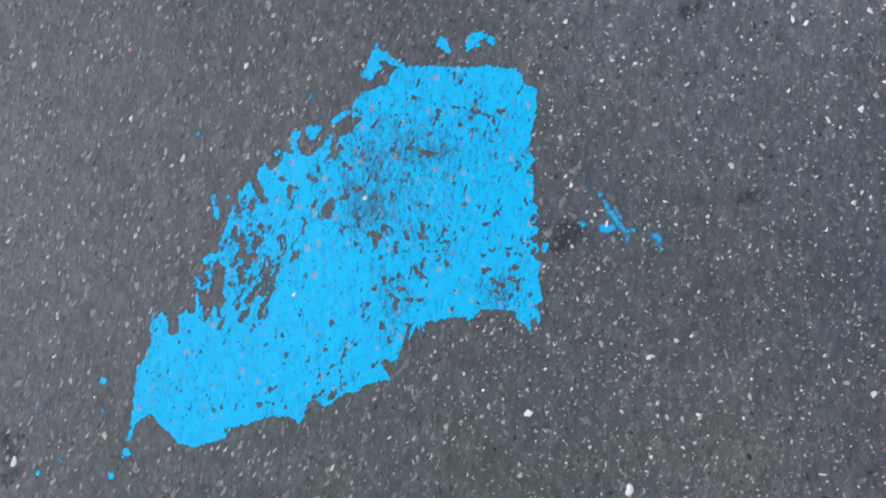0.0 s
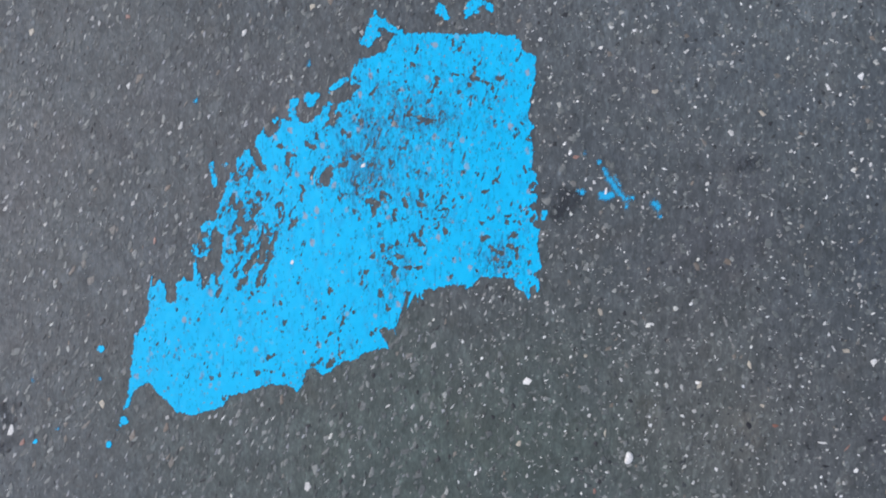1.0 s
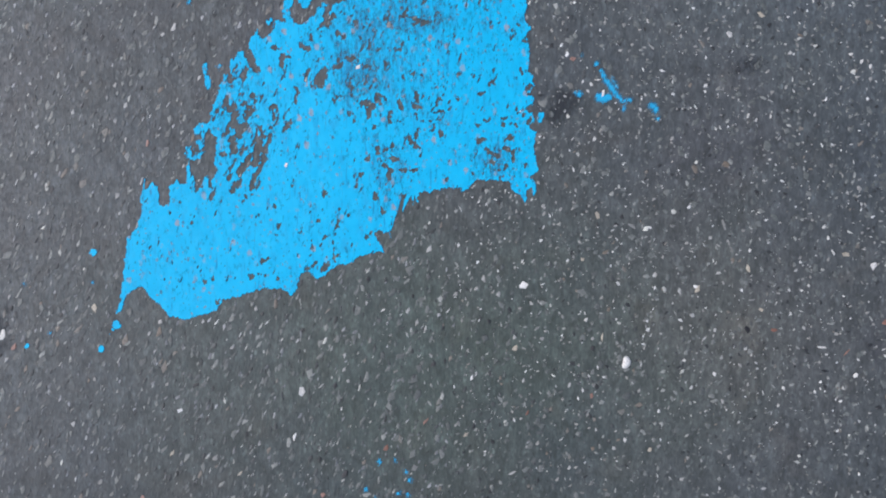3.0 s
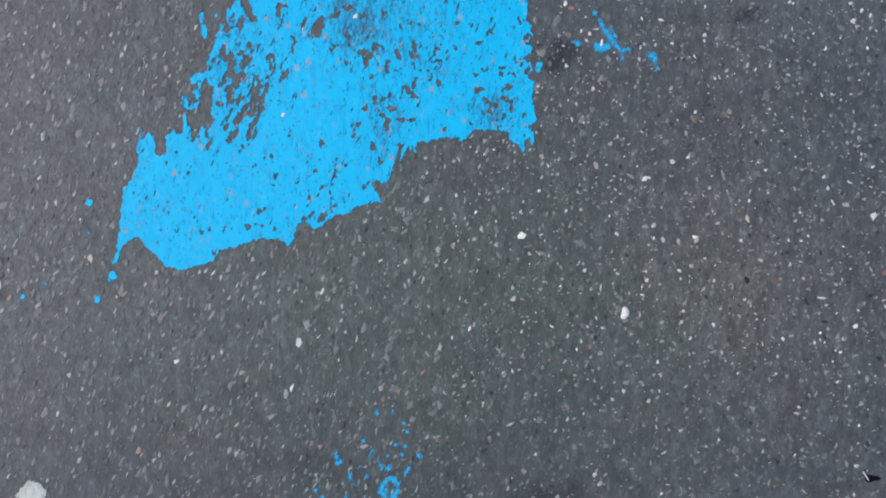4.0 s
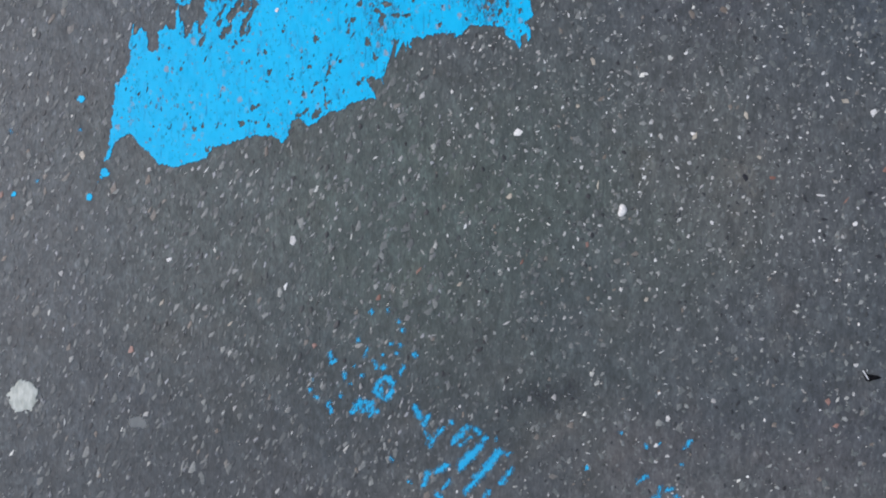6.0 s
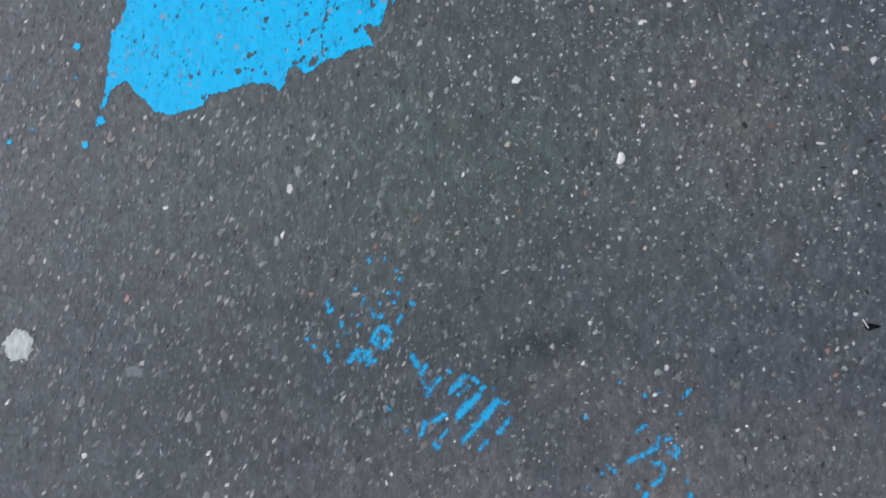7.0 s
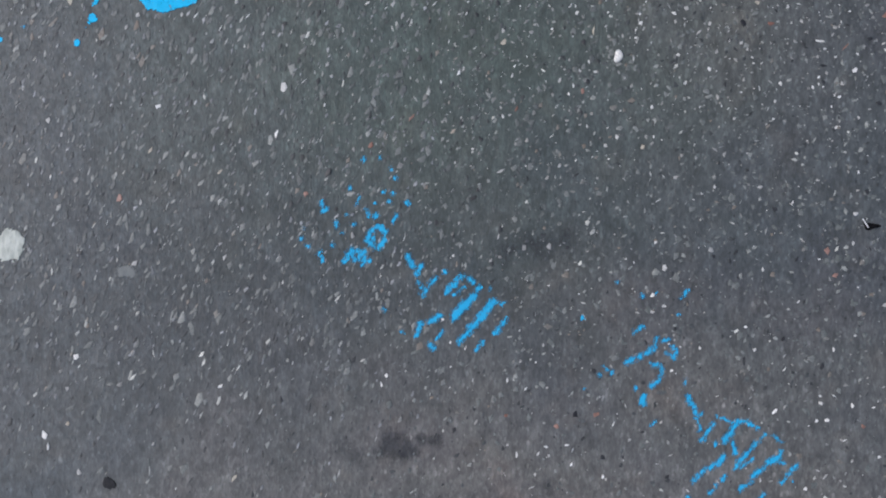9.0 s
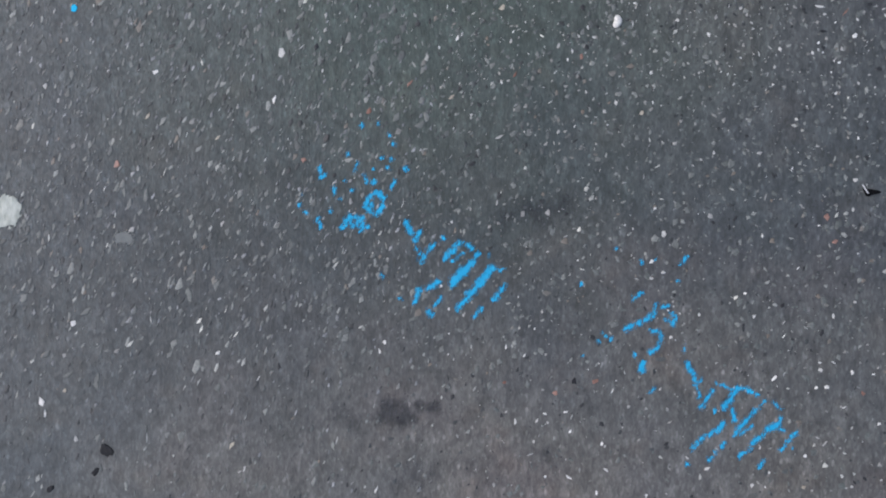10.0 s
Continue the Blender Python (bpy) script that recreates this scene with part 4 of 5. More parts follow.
STONES_F2 = [
    ("white", -240.2, 225.7, 11.8, 6.2), ("pale", -234.7, 277.6, 6.9, 3.5), ("pale", -209.8, 149.5, 6.9, 3.5), ("pale", -207.7, 163.4, 9.7, 2.8),
    ("pale", -207.7, 285.9, 8.3, 6.2), ("pale", -182.8, 272.8, 9.7, 4.2), ("pale", -164.1, 210.5, 9.7, 8.3), ("tan", -158.5, 256.8, 11.1, 7.6),
    ("pale", -97.6, 224.3, 7.6, 6.9), ("pale", -58.2, 112.8, 8.3, 6.2), ("dark", 118.4, 236.1, 4.8, 4.2), ("white", 121.2, 216, 6.2, 6.2),
    ("white", 150.2, 278.3, 6.9, 6.2), ("dark", 156.5, 108, 5.5, 4.2), ("white", 194.5, 206.3, 6.9, 5.5), ("pale", 200.8, 263.8, 9.7, 2.8),
    ("pale", 249.2, 244.4, 6.9, 4.2), ("tan", 260.3, 153, 8.3, 6.2),
]
STONES_F3 = [
    ("white", 282.5, 269.3, 9.7, 3.5), ("pale", 290.8, 258.9, 8.3, 5.5), ("white", 298.4, 201.5, 12.5, 5.5), ("pale", 303.2, 140.5, 6.2, 4.8),
    ("pale", 313.6, 146.1, 6.9, 4.8), ("pale", 318.5, 238.8, 9.7, 6.2), ("pale", 324.7, 108, 8.3, 4.2), ("white", 353.1, 101.8, 8.3, 7.6),
    ("pale", 376.6, 164.8, 5.5, 4.2), ("tan", 391.8, 125.3, 12.5, 6.9), ("white", 428.5, 281.1, 11.1, 5.5), ("white", 445.1, 277.6, 9.7, 6.9),
    ("white", 454.8, 143.3, 6.2, 2.8), ("white", 472.1, 157.2, 12.5, 6.2), ("pale", 478.4, 246.5, 9.7, 6.9), ("white", 512.3, 171.7, 11.1, 8.3),
    ("white", 522.7, 291.5, 12.5, 6.9), ("pale", 533.8, 111.5, 6.9, 3.5), ("white", 540.7, 204.9, 8.3, 6.9),
]
STONES = (
    STONES_A1 + STONES_A2 + STONES_A3 + STONES_B1 + STONES_B2 + STONES_B3 + STONES_C1 + STONES_C2
    + STONES_C3 + STONES_D1 + STONES_D2 + STONES_D3 + STONES_E1 + STONES_E2 + STONES_E3 + STONES_F1
    + STONES_F2 + STONES_F3
)

# ---- the lie of the road ----


def grain(x, y, size, seed):
    """Smooth random heights, 0 to 1, with knobs of the given size."""
    x, y = np.asarray(x) / size, np.asarray(y) / size
    xi, yi = np.floor(x).astype(np.int64), np.floor(y).astype(np.int64)
    fx, fy = x - xi, y - yi
    fx, fy = fx * fx * (3 - 2 * fx), fy * fy * (3 - 2 * fy)

    def knot(i, j):
        h = (i * 374761393 + j * 668265263 + seed * 1442695041) & 0xFFFFFFFF
        h = ((h ^ (h >> 13)) * 1274126177) & 0xFFFFFFFF
        return ((h ^ (h >> 16)) & 0xFFFFFF) / 0xFFFFFF

    low = knot(xi, yi) * (1 - fx) + knot(xi + 1, yi) * fx
    high = knot(xi, yi + 1) * (1 - fx) + knot(xi + 1, yi + 1) * fx
    return low * (1 - fy) + high * fy


STEP = 0.003
NEAR_X, NEAR_Y = np.arange(-0.81, 0.8101, STEP), np.arange(-1.14, 0.5101, STEP)


def relief(x, y):
    """The road's height in metres."""
    z = 0.0005 * (grain(x, y, 0.013, 1) - 0.5) + 0.0004 * (grain(x, y, 0.0065, 2) - 0.5) + 0.002 * (grain(x, y, 0.11, 3) - 0.5)
    pit = np.exp(-(((x + 0.548) / 0.022) ** 2 + ((y + 0.262) / 0.035) ** 2))
    return z - 0.007 * pit


GRID_X, GRID_Y = np.meshgrid(NEAR_X, NEAR_Y)
HEIGHTS = relief(GRID_X, GRID_Y)


def lie(x, y):
    """The height of the built sheet under (x, y)."""
    u = np.clip((np.asarray(x) - NEAR_X[0]) / STEP, 0, len(NEAR_X) - 1.001)
    v = np.clip((np.asarray(y) - NEAR_Y[0]) / STEP, 0, len(NEAR_Y) - 1.001)
    i, j = u.astype(int), v.astype(int)
    u, v = u - i, v - j
    return (HEIGHTS[j, i] * (1 - u) + HEIGHTS[j, i + 1] * u) * (1 - v) + (HEIGHTS[j + 1, i] * (1 - u) + HEIGHTS[j + 1, i + 1] * u) * v


def mesh_of(name, verts, faces, material, smooth=False):
    """A mesh from arrays of places and of triangles or quads."""
    verts, faces = np.asarray(verts, dtype=np.float32), np.asarray(faces, dtype=np.int32)
    me = bpy.data.meshes.new(name)
    me.vertices.add(len(verts))
    me.vertices.foreach_set("co", verts.ravel())
    k = faces.shape[1]
    me.loops.add(faces.size)
    me.loops.foreach_set("vertex_index", faces.ravel())
    me.polygons.add(len(faces))
    me.polygons.foreach_set("loop_start", np.arange(0, faces.size, k, dtype=np.int32))
    me.update(calc_edges=True)
    me.validate()
    if smooth:
        me.shade_smooth()
    me.materials.append(material)
    return me


def build_road():
    far = np.array([0.02, 0.06, 0.15, 0.4, 1, 2.5, 6, 15, 40, 100])
    xs = np.concatenate((NEAR_X[0] - far[::-1], NEAR_X, NEAR_X[-1] + far))
    ys = np.concatenate((NEAR_Y[0] - far[::-1], NEAR_Y, NEAR_Y[-1] + far))
    gx, gy = np.meshgrid(xs, ys)
    gz = np.zeros_like(gx)
    n = len(far)
    gz[n:-n, n:-n] = HEIGHTS
    ids = np.arange(gx.size).reshape(gx.shape)
    quads = np.stack((ids[:-1, :-1], ids[:-1, 1:], ids[1:, 1:], ids[1:, :-1]), -1).reshape(-1, 4)
    me = mesh_of("road", np.stack((gx, gy, gz), -1).reshape(-1, 3), quads, ASPHALT, True)
    return tagged(new("road", me), "dark grey worn asphalt with pale stone chips", "road", kind="structure")


road = build_road()

# ---- films of paint, gum, tar and painted pit shade that lie on the road ----


def from_outline(x, y, outline):
    """How deep (x, y) lies inside a closed outline; negative outside."""
    best, inside = np.full(x.shape, 1e9), np.zeros(x.shape, bool)
    for (ax, ay), (bx, by) in zip(outline, outline[1:] + outline[:1]):
        dx, dy = bx - ax, by - ay
        k = np.clip(((x - ax) * dx + (y - ay) * dy) / (dx * dx + dy * dy + 1e-9), 0, 1)
        best = np.minimum(best, (x - ax - k * dx) ** 2 + (y - ay - k * dy) ** 2)
        if ay != by:
            inside ^= ((ay > y) != (by > y)) & (x < (bx - ax) * (y - ay) / (by - ay) + ax)
    return np.where(inside, 1, -1) * np.sqrt(best)


def from_outlines(x, y, outlines):
    return np.max([from_outline(x, y, o) for o in outlines], axis=0)


def whole_strokes(strokes):
    """Strokes with both ends written out; three numbers stand for a round spot."""
    return [s if len(s) == 5 else (s[0], s[1], s[0], s[1], s[2]) for s in strokes]


def from_strokes(x, y, strokes, taper=0.0):
    """How deep (x, y) lies inside any of the round-ended strokes (x, y, x, y, radius); taper 1 draws them out to a point."""
    best = np.full(x.shape, -1e3)
    for ax, ay, bx, by, r in whole_strokes(strokes):
        dx, dy = bx - ax, by - ay
        reach = r + 9
        cols = np.where((x[0] > min(ax, bx) - reach) & (x[0] < max(ax, bx) + reach))[0]
        rows = np.where((y[:, 0] > min(ay, by) - reach) & (y[:, 0] < max(ay, by) + reach))[0]
        if not len(cols) or not len(rows):
            continue
        s = np.s_[rows[0] : rows[-1] + 1, cols[0] : cols[-1] + 1]
        k = np.clip(((x[s] - ax) * dx + (y[s] - ay) * dy) / (dx * dx + dy * dy + 1e-9), 0, 1)
        best[s] = np.maximum(best[s], r * (1 - taper * k) - np.hypot(x[s] - ax - k * dx, y[s] - ay - k * dy))
    return best


def film(name, x, y, depth, material, thick, dome=0.0):
    """A thin film wherever depth is above zero, with edges of its own; x, y and depth in millimetres on a grid."""
    h, w = depth.shape
    ids = np.arange(h * w).reshape(h, w)
    flat = depth.ravel()
    a, b, c, d = ids[:-1, :-1].ravel(), ids[:-1, 1:].ravel(), ids[1:, 1:].ravel(), ids[1:, :-1].ravel()
    tri = np.concatenate((np.stack((a, b, c), -1), np.stack((a, c, d), -1)))
    full = flat[tri] > 0
    count = full.sum(1)
    px, py = x.ravel(), y.ravel()
    whole = tri[count == 3]
    cuts, cut_faces, rim = [], [], []

    def crossing(i, j):
        k = (flat[i] / (flat[i] - flat[j]))[:, None]
        return np.stack((px[i], py[i]), -1) * (1 - k) + np.stack((px[j], py[j]), -1) * k

    base, extra, faces = h * w, [], [whole]
    for inside in (1, 2):
        t, f = tri[count == inside], full[count == inside]
        lone = np.argmax(f if inside == 1 else ~f, 1)
        r = np.arange(len(t))
        p, q, s = t[r, lone], t[r, (lone + 1) % 3], t[r, (lone + 2) % 3]
        m, n = crossing(p, q), crossing(p, s)
        im, i_n = base + r, base + len(r) + r
        base += 2 * len(r)
        extra += [m, n]
        if inside == 1:
            faces.append(np.stack((p, im, i_n), -1))
            rim.append(np.stack((im, i_n), -1))
        else:
            faces += [np.stack((im, q, s), -1), np.stack((im, s, i_n), -1)]
            rim.append(np.stack((i_n, im), -1))
    xy = np.concatenate([np.stack((px, py), -1)] + extra) / 1000
    faces, rim = np.concatenate(faces), np.concatenate(rim)
    top = lie(xy[:, 0], xy[:, 1]) + thick
    if dome:
        top[: h * w] += dome * np.sqrt(np.clip(flat / max(flat.max(), 1e-6), 0, 1))
    used = np.unique(faces)
    cover = np.concatenate((np.maximum(flat, 0), np.zeros(len(xy) - h * w)))[used]
    remap = np.full(len(xy), -1)
    remap[used] = np.arange(len(used))
    verts = np.column_stack((xy[used], top[used]))
    faces, rim = remap[faces], remap[rim]
    foot = len(verts) + np.arange(rim.size).reshape(rim.shape)
    low = verts[rim.ravel()].copy()
    low[:, 2] -= thick + 0.0006
    # welding neighbours on the cut line keeps the film in one piece
    skirt = np.concatenate((np.stack((rim[:, 0], foot[:, 0], rim[:, 1]), -1), np.stack((rim[:, 1], foot[:, 0], foot[:, 1]), -1)))
    verts, faces = np.concatenate((verts, low)), np.concatenate((faces, skirt))
    key = np.round(verts * 2e6).astype(np.int64)
    _, first, back = np.unique(key, axis=0, return_index=True, return_inverse=True)
    faces = back.ravel()[faces]
    good = (faces[:, 0] != faces[:, 1]) & (faces[:, 1] != faces[:, 2]) & (faces[:, 0] != faces[:, 2])
    cover = np.concatenate((cover, np.zeros(len(low))))
    return pieces(name, verts[first], faces[good], material, cover[first])


def pieces(name, verts, faces, material, cover):
    """The meshes of the separate islands, largest first; islands under 90 triangles stay together in the last one."""
    mark = np.arange(len(verts))
    while True:
        low = mark[faces].min(1)
        fresh = mark.copy()
        np.minimum.at(fresh, faces.ravel(), np.repeat(low, 3))
        fresh = fresh[fresh]
        if (fresh == mark).all():
            break
        mark = fresh
    home = mark[faces[:, 0]]
    kinds, counts = np.unique(home, return_counts=True)
    order = kinds[np.argsort(-counts)]
    size = dict(zip(kinds.tolist(), counts.tolist()))
    groups = [[k] for k in order[:60] if size[int(k)] >= 90]
    rest = [k for k in order if k not in [g[0] for g in groups]]
    out = []
    for g in groups + ([rest] if rest else []):
        f = faces[np.isin(home, g)]
        used, f = np.unique(f, return_inverse=True)
        me = mesh_of(name, verts[used], f.reshape(-1, 3), material)
        me.attributes.new("cover", "FLOAT", "POINT").data.foreach_set("value", cover[used].astype(np.float32))
        out.append(me)
    return out, bool(rest)


def lay(root, made, word, crumbs):
    """Hangs the islands of a film under the thing that they belong to."""
    meshes, rest = made
    for k, me in enumerate(meshes):
        last = rest and k == len(meshes) - 1
        me.name = crumbs if last else word
        ob = new(me.name, me)
        ob.parent = root
        ob.matrix_parent_inverse = Matrix.Translation(root.location).inverted()
        if last:
            tagged(ob, kind="stuff")


def patch_grid(strokes, margin=8.0, step=0.8):
    s = np.array(whole_strokes(strokes))
    xs = np.arange(min(s[:, 0].min(), s[:, 2].min()) - s[:, 4].max() - margin, max(s[:, 0].max(), s[:, 2].max()) + s[:, 4].max() + margin, step)
    ys = np.arange(min(s[:, 1].min(), s[:, 3].min()) - s[:, 4].max() - margin, max(s[:, 1].max(), s[:, 3].max()) + s[:, 4].max() + margin, step)
    return np.meshgrid(xs, ys)


def slanted(x, y, size, along, seed, turn=16.0):
    """Grain drawn out along the way the brush went."""
    c, s = math.cos(radians(turn)), math.sin(radians(turn))
    return grain(x * c - y * s, (x * s + y * c) / along, size, seed)


def torn(x, y, size, along, seed, turn=16.0):
    """Ragged grain in three sizes, about -0.5 to 0.5."""
    return 0.48 * slanted(x, y, size, along, seed, turn) + 0.32 * slanted(x, y, size / 2.1, along, seed + 1, turn) + 0.2 * slanted(x, y, size / 4, along, seed + 2, turn) - 0.5


def near(x, y, cx, cy, rx, ry):
    return np.exp(-(((x - cx) / rx) ** 2 + ((y - cy) / ry) ** 2))


def rubbed_at(x, y):
    """Where feet and tyres have rubbed the paint, 0 to 1; millimetres."""
    r = near(x, y, 0, 140, 120, 80) * 0.38
    r = r + near(x, y, -95, 125, 62, 42) * 0.36 + near(x, y, -62, 100, 60, 40) * 0.2 + near(x, y, -100, 50, 42, 36) * 0.85 + near(x, y, -240, -5, 40, 70) * 0.5
    r = r + near(x, y, -15, 118, 30, 14) * 0.45 + near(x, y, -30, 10, 60, 60) * 0.3 + near(x, y, 72, -48, 26, 26) * 0.9 + near(x, y, -62, -70, 26, 40) * 0.6
    return np.clip(r, 0, 1.2)


def build_paint():
    """The brushed swath: two overlapping strokes of a wide brush, a frayed fringe, and bare pits in between."""
    x, y = np.meshgrid(np.arange(-400, 140, 0.6), np.arange(-260, 256, 0.6))
    body = np.maximum(from_outlines(x, y, COATS), from_strokes(x, y, FLECKS))
    frayed = near(x, y, -240, 20, 75, 110) + near(x, y, -40, -90, 60, 25) + 0.5 * near(x, y, 112, -20, 18, 110)
    body = body + 6.5 * torn(x, y, 3.4, 1.9, 11) * (1 + 0.6 * frayed)
    body = np.maximum(body, from_strokes(x, y, SPIKES, 0.94) + 3.0 * torn(x, y, 4.0, 2.0, 51, 8))
    bare = from_strokes(x, y, BARE_NORTHWEST + BARE_NORTH + BARE_MIDDLE + BARE_EAST + BARE_SOUTH + BARE_WEST) + 10.5 * torn(x, y, 3.2, 1.7, 21) - 0.45
    pits = torn(x, y, 4.4, 2.3, 31, 20)
    scuffs = 14 * (pits - 0.37 + 0.2 * rubbed_at(x, y))
    slashes = 14 * (torn(x, y, 5.5, 3.0, 71, 24) - 0.3 + 0.27 * near(x, y, -236, -20, 34, 62))
    scuffs = np.maximum(scuffs, slashes)
    depth = np.minimum(body, -np.maximum(bare, scuffs))
    root = new("paint_swath")
    root.location = (-0.1, 0, 0)
    meshes, rest = film("coat", x, y, depth, PAINT, 0.0009)
    for me in meshes:
        co = np.empty(len(me.vertices) * 3, dtype=np.float32)
        me.vertices.foreach_get("co", co)
        worn = me.attributes.new("worn", "FLOAT", "POINT")
        worn.data.foreach_set("value", rubbed_at(co[0::3] * 1000, co[1::3] * 1000).astype(np.float32))
    lay(root, (meshes[:1], False), "coat", "")
    lay(root, (meshes[1:], rest), "fleck", "paint_crumbs")
    return tagged(root, "bright sky-blue paint brushed on asphalt, frayed and pitted", "paint mark")


def build_film(name, strokes, material, seed, ragged=1.6, thick=0.0008, dome=0.0, holes=0.0, turn=30.0, wider=0.0):
    x, y = patch_grid(strokes, 8.0 + wider, step=0.7)
    strokes = [(ax, ay, bx, by, r + wider) for ax, ay, bx, by, r in whole_strokes(strokes)]
    depth = from_strokes(x, y, strokes) + 2.2 * ragged * torn(x, y, 3.8, 1.8, seed, turn)
    if holes:
        depth = np.minimum(depth, 9 * (0.3 - 0.5 * holes - torn(x, y, 3.4, 2.0, seed + 7, turn)))
    return film(name, x, y, depth, material, thick, dome)


def spot(name, strokes, *rest, word="fleck"):
    """A film that is a thing of its own: its main island, with any others under it."""
    (main, *others), crumbs = build_film(name, strokes, *rest)
    ob = new(name, main)
    main.name = name
    lay(ob, (others, crumbs), word, "crumbs")
    return ob


build_paint()
for k, drop in enumerate(DROPS):
    faint = k in (5, 6, 8, 9, 10)
    ob = spot("paint_drop", drop, RUBBED if faint else PAINT, 40 + 5 * k, 2.4, 0.0007, 0, 0, 30, 1.0 if faint else 0.0)
    tagged(ob, "small sky-blue paint splash on asphalt" if k < 2 else "faint rubbed sky-blue paint drop on asphalt" if faint else "small round sky-blue paint drop on asphalt", "paint drop", "drops round the paint swath")
for k, smear in enumerate((SMEAR_LONG, SMEAR_SHORT)):
    ob = spot("paint_smear", smear, RUBBED, 120 + 5 * k, 1.2, 0.0005, 0, 0, 20, 2.3)
    tagged(ob, "thin scraped sky-blue paint smear on asphalt", "paint smear", "smears beside the paint swath")
for k, (heel, sole) in enumerate(((HEEL_ONE, SOLE_ONE), (HEEL_TWO, SOLE_TWO))):
    step_mark = new("shoe_print")
    step_mark.location = (heel[0][0] / 1000, heel[0][1] / 1000, 0)
    for word, strokes in (("heel_mark", heel), ("sole_mark", sole)):
        lay(step_mark, build_film(word, strokes, RUBBED, 150 + 20 * k + len(strokes), 2.4, 0.0005, 0, 0, 35, 2.5), word, word.replace("mark", "specks"))
    tagged(step_mark, "broken sky-blue shoe print with slanting tread bars" if k == 0 else "fainter sky-blue shoe print with curved heel mark", "shoe print", "prints tracked from the paint")
# tar stains, and a dark film for the shade in the west pit
for k, stain in enumerate(TAR_AND_PIT_SHADE):
    ob = spot("tar_spot", stain, TAR_SHADE_BLACK, 220 + 5 * k, 4.0, 0.0003, 0, 0, 30, 7.0)
    tagged(ob, "dark sticky tar stain flattened into asphalt; in the west pit painted shade", "stain", "dark stains on the road")

for k, blob in enumerate(BLOBS):
    ob = spot("tar_blob", blob, TAR_SOLID, 330 + 5 * k, 2.6, 0.0008, 0.0006)
    tagged(ob, "small hard black tar blob on asphalt", "tar", "dark stains on the road")
for k, stain in enumerate(SMUDGES):
    ob = spot("smudge", stain, SMUDGE, 270 + 5 * k, 5.0, 0.0003, 0, 0, 30, 12.0)
    tagged(ob, "faint dark smudge soaked into asphalt", "stain", "dark stains on the road")

gum = spot("chewing_gum", [(-485, -516, -485, -514, 17.5)], GUM_PALE, 300, 4.5, 0.0008, 0.001)
tagged(gum, "flattened pale grey chewing gum stuck to asphalt", "chewing gum")
old_gum = spot("old_gum", [(-352, -546, -344, -546, 8.0)], GUM_GREY, 310, 2.5, 0.0004, 0, 0, 30, 2.5)
tagged(old_gum, "old dull grey gum worn into asphalt", "chewing gum")


def build_scrap():
    """A curled black scrap with a pale stalk."""
    root = new("dry_leaf")
    root.location = (0.524, -0.492, 0)
    outline = [(-9, 7), (-4, 3), (3, 2), (9, 1), (13, -1), (8, -3), (2, -4), (-2, -6), (-5, -5), (-7, 0)]
    bm = bmesh.new()
    ring = [bm.verts.new((px / 1000, py / 1000, 0.002 + 0.0003 * math.sin(px * 0.4))) for px, py in outline]
    bm.faces.new(ring)
    bmesh.ops.triangulate(bm, faces=bm.faces[:])
    grown = bmesh.ops.extrude_face_region(bm, geom=bm.faces[:])
    bmesh.ops.translate(bm, verts=[v for v in grown["geom"] if isinstance(v, bmesh.types.BMVert)], vec=(0, 0, -0.0024))
    bmesh.ops.recalc_face_normals(bm, faces=bm.faces[:])
    part("blade", bm, LEAF_BLACK, root)
    bm = bmesh.new()
    bmesh.ops.create_cone(bm, cap_ends=True, segments=8, radius1=0.001, radius2=0.0006, depth=0.012)
    bm.transform(pose(-0.0075, 0.0025, 0.0036, 86, 0, 30))
    part("stalk", bm, STALK_WHITE, root, "pale stalk")
    tagged(root, "small curled black dry leaf scrap on asphalt", "leaf")


def part(name, bm, material, parent, label=""):
    me = bpy.data.meshes.new(name)
    bm.to_mesh(me)
    bm.free()
    me.materials.append(material)
    ob = new(name, me)
    ob.parent = parent
    return tagged(ob, label)


build_scrap()


def build_pebble():
    """A smooth white bean of a pebble."""
    bm = bmesh.new()
    bmesh.ops.create_icosphere(bm, subdivisions=3, radius=1.0)
    for v in bm.verts:
        x, y, z = v.co
        waist = 1 - 0.16 * math.exp(-((y / 0.35) ** 2)) * (x > 0)
        v.co = (0.0052 * (x * waist + 0.3 * (y * y - 0.4)), 0.0078 * y, 0.0034 * z)
    bm.transform(pose(0, 0, 0, 0, 0, 168))
    me = bpy.data.meshes.new("white_pebble")
    bm.to_mesh(me)
    bm.free()
    me.shade_smooth()
    me.materials.append(CHIP_WHITE)
    ob = new("white_pebble", me)
    ob.location = (0.2278, -0.2942, float(lie(0.2278, -0.2942)) + 0.0014)
    return tagged(ob, "smooth white bean-shaped pebble set in asphalt", "pebble")


build_pebble()

# ---- stone chips set in the asphalt ----


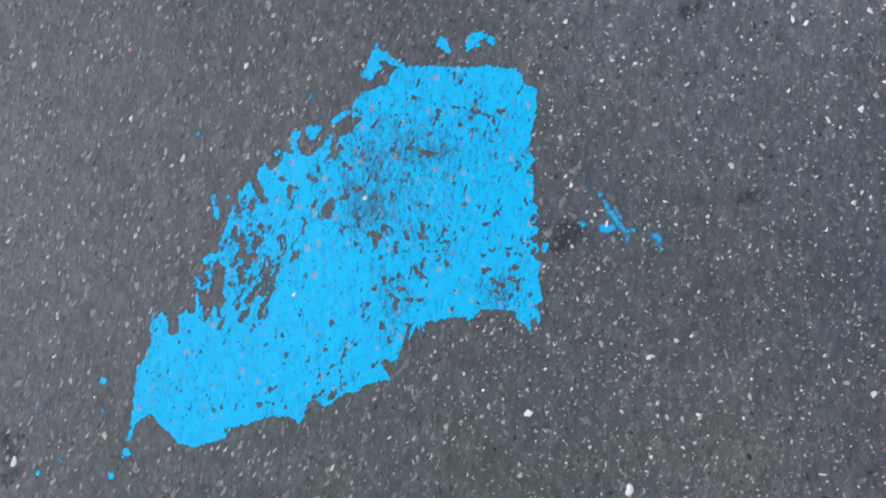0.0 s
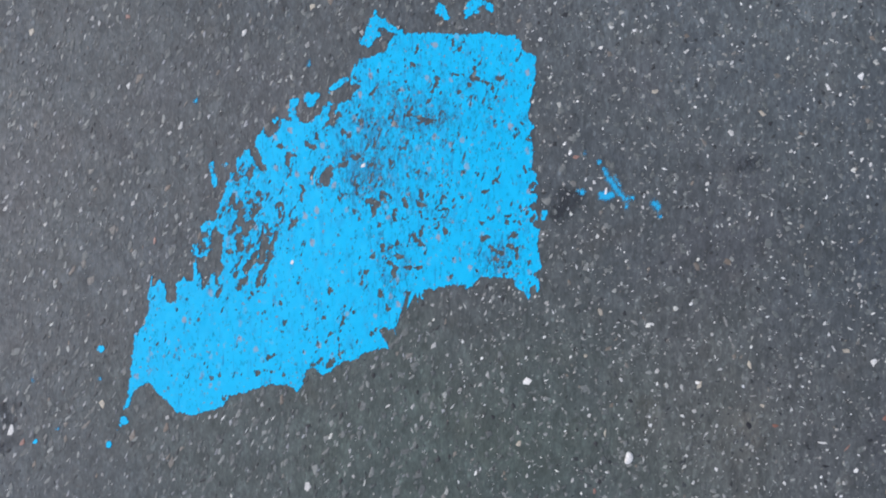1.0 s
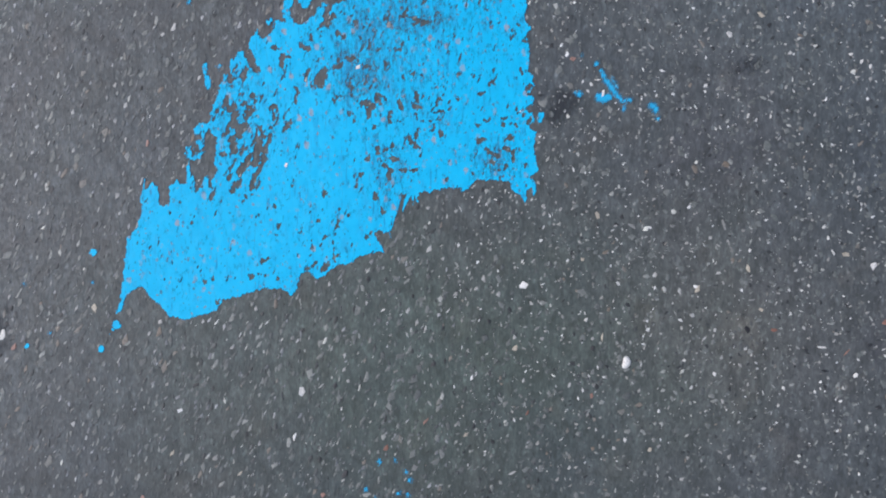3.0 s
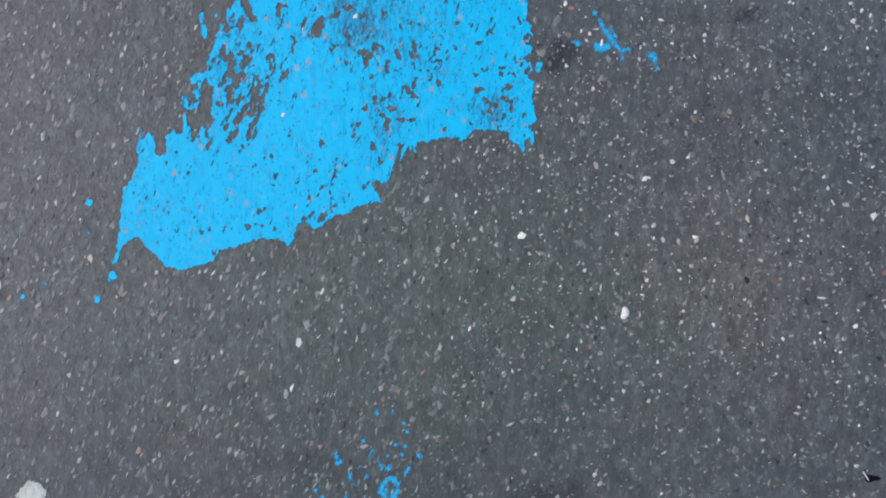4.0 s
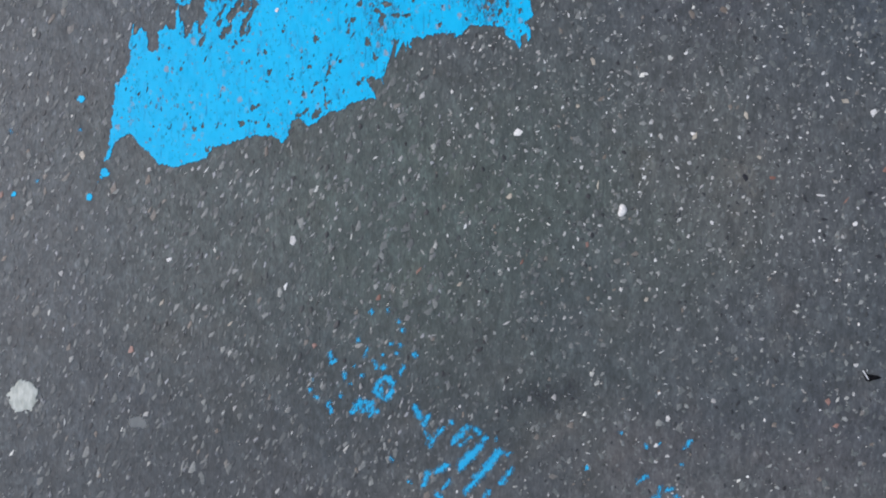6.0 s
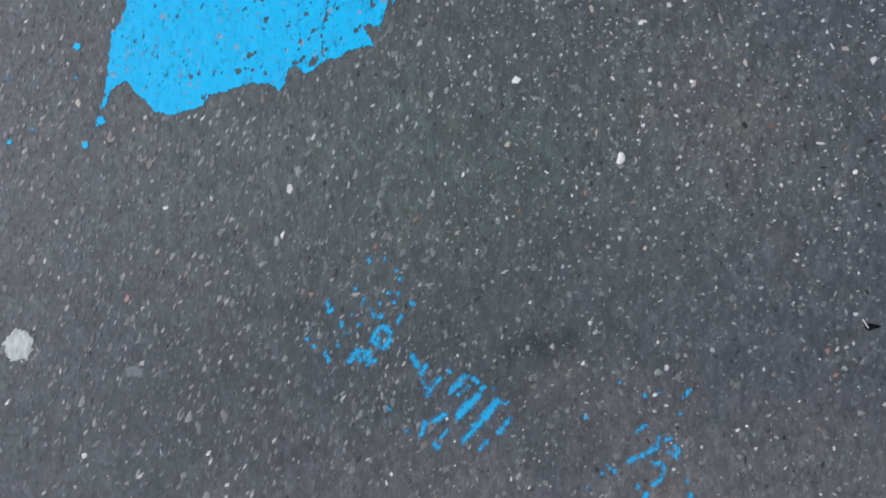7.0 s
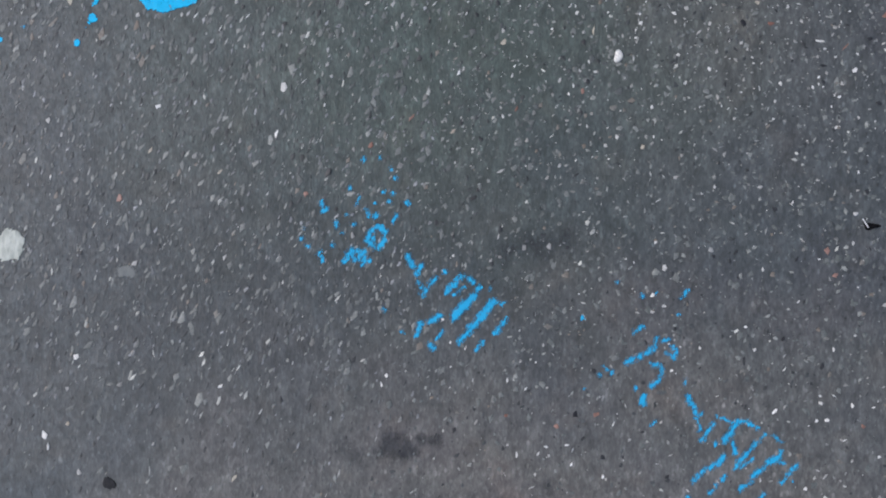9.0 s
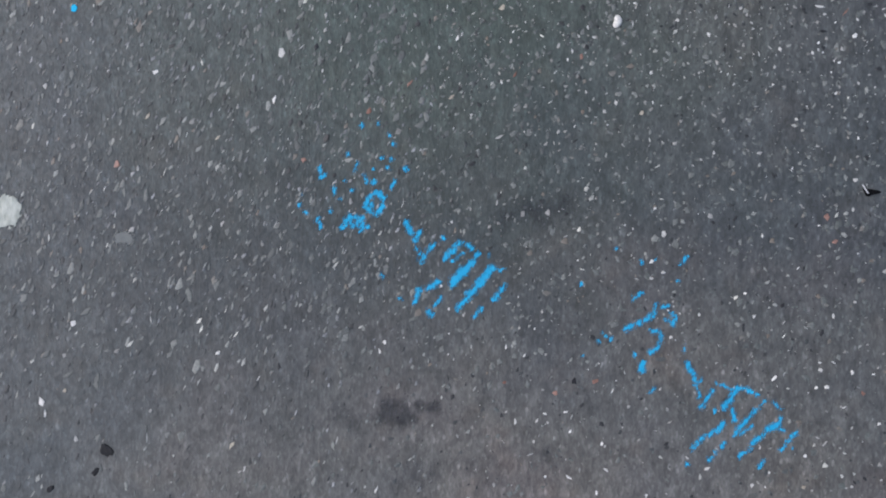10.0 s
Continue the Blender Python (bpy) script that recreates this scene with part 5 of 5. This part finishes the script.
def chip_shape(seed):
    """An angular chip, one across each way: a ring low, a ring high, a broken top."""
    r = np.random.RandomState(seed)
    n = r.randint(4, 8)
    turn = np.sort(np.arange(n) * 2 * np.pi / n + r.uniform(-0.5, 0.5, n))
    out = r.uniform(0.3, 0.58, n)
    low = np.column_stack((np.cos(turn) * out, np.sin(turn) * out, np.full(n, -0.35)))
    high = np.column_stack((np.cos(turn) * out * 0.96, np.sin(turn) * out * 0.96, 0.24 + r.uniform(-0.08, 0.08, n)))
    top = np.column_stack((np.cos(turn) * out * 0.78, np.sin(turn) * out * 0.78, 0.36 + r.uniform(-0.06, 0.06, n)))
    verts = np.concatenate((low, high, top))
    tris = []
    for i in range(n):
        j = (i + 1) % n
        for a, b in ((0, n), (n, 2 * n)):
            tris += [(a + i, a + j, b + j), (a + i, b + j, b + i)]
        if 0 < i < n - 1:
            tris.append((2 * n, 2 * n + i, 2 * n + j))
    return verts, np.array(tris)


SHAPES = [chip_shape(500 + k) for k in range(14)]
rng = np.random.RandomState(7)


def slant_of(x):
    """Chips lie drawn out one way in the west, and anyhow in the east."""
    loose = 14 + 50 * np.clip((x + 0.1) / 0.5, 0, 1)
    return 68 + rng.normal(0, 1, np.shape(x)) * loose


STONE_KINDS = {"white": CHIP_WHITE, "pale": CHIP_PALE, "tan": CHIP_TAN, "rust": CHIP_RUST, "dark": CHIP_DARK}
STONE_MESHES = {kind: [mesh_of("stone", v, f, material) for v, f in SHAPES] for kind, material in STONE_KINDS.items()}
for kind, east, north, long, wide in STONES:
    x, y = east / 1000, north / 1000
    ob = new("stone", STONE_MESHES[kind][rng.randint(len(SHAPES))])
    ob.parent = road
    painted = float(from_outlines(np.array([[east]]), np.array([[north]]), COATS)[0, 0]) > 0
    z = float(lie(x, y)) + (0.0011 if painted else 0.0003)
    ob.matrix_basis = pose(x, y, z, rng.uniform(-8, 8), rng.uniform(-8, 8), float(slant_of(x))) @ Matrix.Diagonal((long / 1000 * 1.1, wide / 1000, 0.0014, 1))

MARKED = np.array([(east, north) for _, east, north, _, _ in STONES]) / 1000


def scatter(count, x0, x1, y0, y1, smallest, largest, power, name, material, label, hole=None, slim=(0.3, 0.85), dust=(0.72, 0.66), south=-0.6):
    """Chips strewn evenly, small ones the most, clear of the marked stones, fewer in the west and under the paint."""
    x, y = rng.uniform(x0, x1, count), rng.uniform(y0, y1, count)
    size = smallest + (largest - smallest) * rng.uniform(0, 1, count) ** power
    keep = np.ones(count, bool)
    if hole:
        keep = (x < hole[0]) | (x > hole[1]) | (y < hole[2]) | (y > hole[3])
    for mx, my in MARKED:
        keep &= (x - mx) ** 2 + (y - my) ** 2 > (0.004 + size / 2) ** 2
    # dust hides most of the chips in the south
    dusty = np.clip((south - y) / 0.15, 0, 1) * (y > -1.1) * (np.abs(x) < 0.8)
    keep &= rng.uniform(0, 1, count) > dusty * np.where(x < 0.1, *dust)
    keep &= rng.uniform(0, 1, count) > 0.22 * np.clip((-0.1 - x) / 0.2, 0, 1)
    gx, gy = x[None] * 1000, y[None] * 1000
    covered = from_outlines(gx, gy, COATS)[0] > -2
    keep &= ~covered | (rng.uniform(0, 1, count) < 0.3)
    x, y, size, covered = x[keep], y[keep], size[keep], covered[keep]
    turn = np.radians(slant_of(x))
    wide = size * rng.uniform(*slim, len(x))
    west = np.clip((0.15 - x) / 0.4, 0, 1)
    size, wide = size * (1 + 0.45 * west), wide * (1 - 0.1 * west)
    sink = np.where(covered, -0.0002, 0.0)
    verts, tris, base = [], [], 0
    inside = (x > NEAR_X[0]) & (x < NEAR_X[-1]) & (y > NEAR_Y[0]) & (y < NEAR_Y[-1])
    z = np.where(inside, lie(x, y), 0.0) + sink
    which = rng.randint(0, len(SHAPES), len(x))
    for i in range(len(x)):
        v, f = SHAPES[which[i]]
        vx, vy = v[:, 0] * size[i], v[:, 1] * wide[i]
        c, s = math.cos(turn[i]), math.sin(turn[i])
        verts.append(np.column_stack((x[i] + vx * c - vy * s, y[i] + vx * s + vy * c, z[i] + v[:, 2] * 0.0009)))
        tris.append(f + base)
        base += len(v)
    ob = new(name, mesh_of(name, np.concatenate(verts), np.concatenate(tris), material))
    ob.parent = road
    return tagged(ob, label, kind="stuff")


scatter(22000, -0.66, 0.66, -0.98, 0.42, 0.0022, 0.0098, 2.4, "stone_chips", CHIP_MIXED, "small mixed stone chips in asphalt")
scatter(6000, 0.02, 0.66, -0.98, 0.42, 0.0018, 0.0075, 2.2, "quartz_chips", CHIP_GLINT, "small pale quartz chips in asphalt", dust=(0.85, 0.78), south=-0.3)
scatter(2000, -0.66, 0.02, -0.98, 0.42, 0.0035, 0.008, 1.5, "pale_chips", CHIP_DULL, "dull pale stone chips in asphalt")
scatter(2200, -0.66, 0.66, -0.98, 0.42, 0.003, 0.009, 1.6, "stone_slivers", CHIP_SLIVER, "thin pale stone slivers in asphalt", slim=(0.14, 0.3), south=-0.45)
scatter(1500, -0.66, 0.66, -0.98, 0.42, 0.003, 0.0095, 2.0, "dark_pits", CHIP_PITS, "dark pits and black grit in asphalt", dust=(0.0, 0.0))
scatter(16000, -1.5, 1.5, -1.85, 1.3, 0.003, 0.0095, 2.2, "outer_chips", CHIP_MIXED, "small mixed stone chips in asphalt", (-0.66, 0.66, -0.98, 0.42))
scatter(4200, -0.66, 0.66, -0.98, 0.42, 0.005, 0.0135, 1.7, "faint_chips", CHIP_FAINT, "large faint stone chips in asphalt", slim=(0.45, 0.95), dust=(0.7, 0.7))
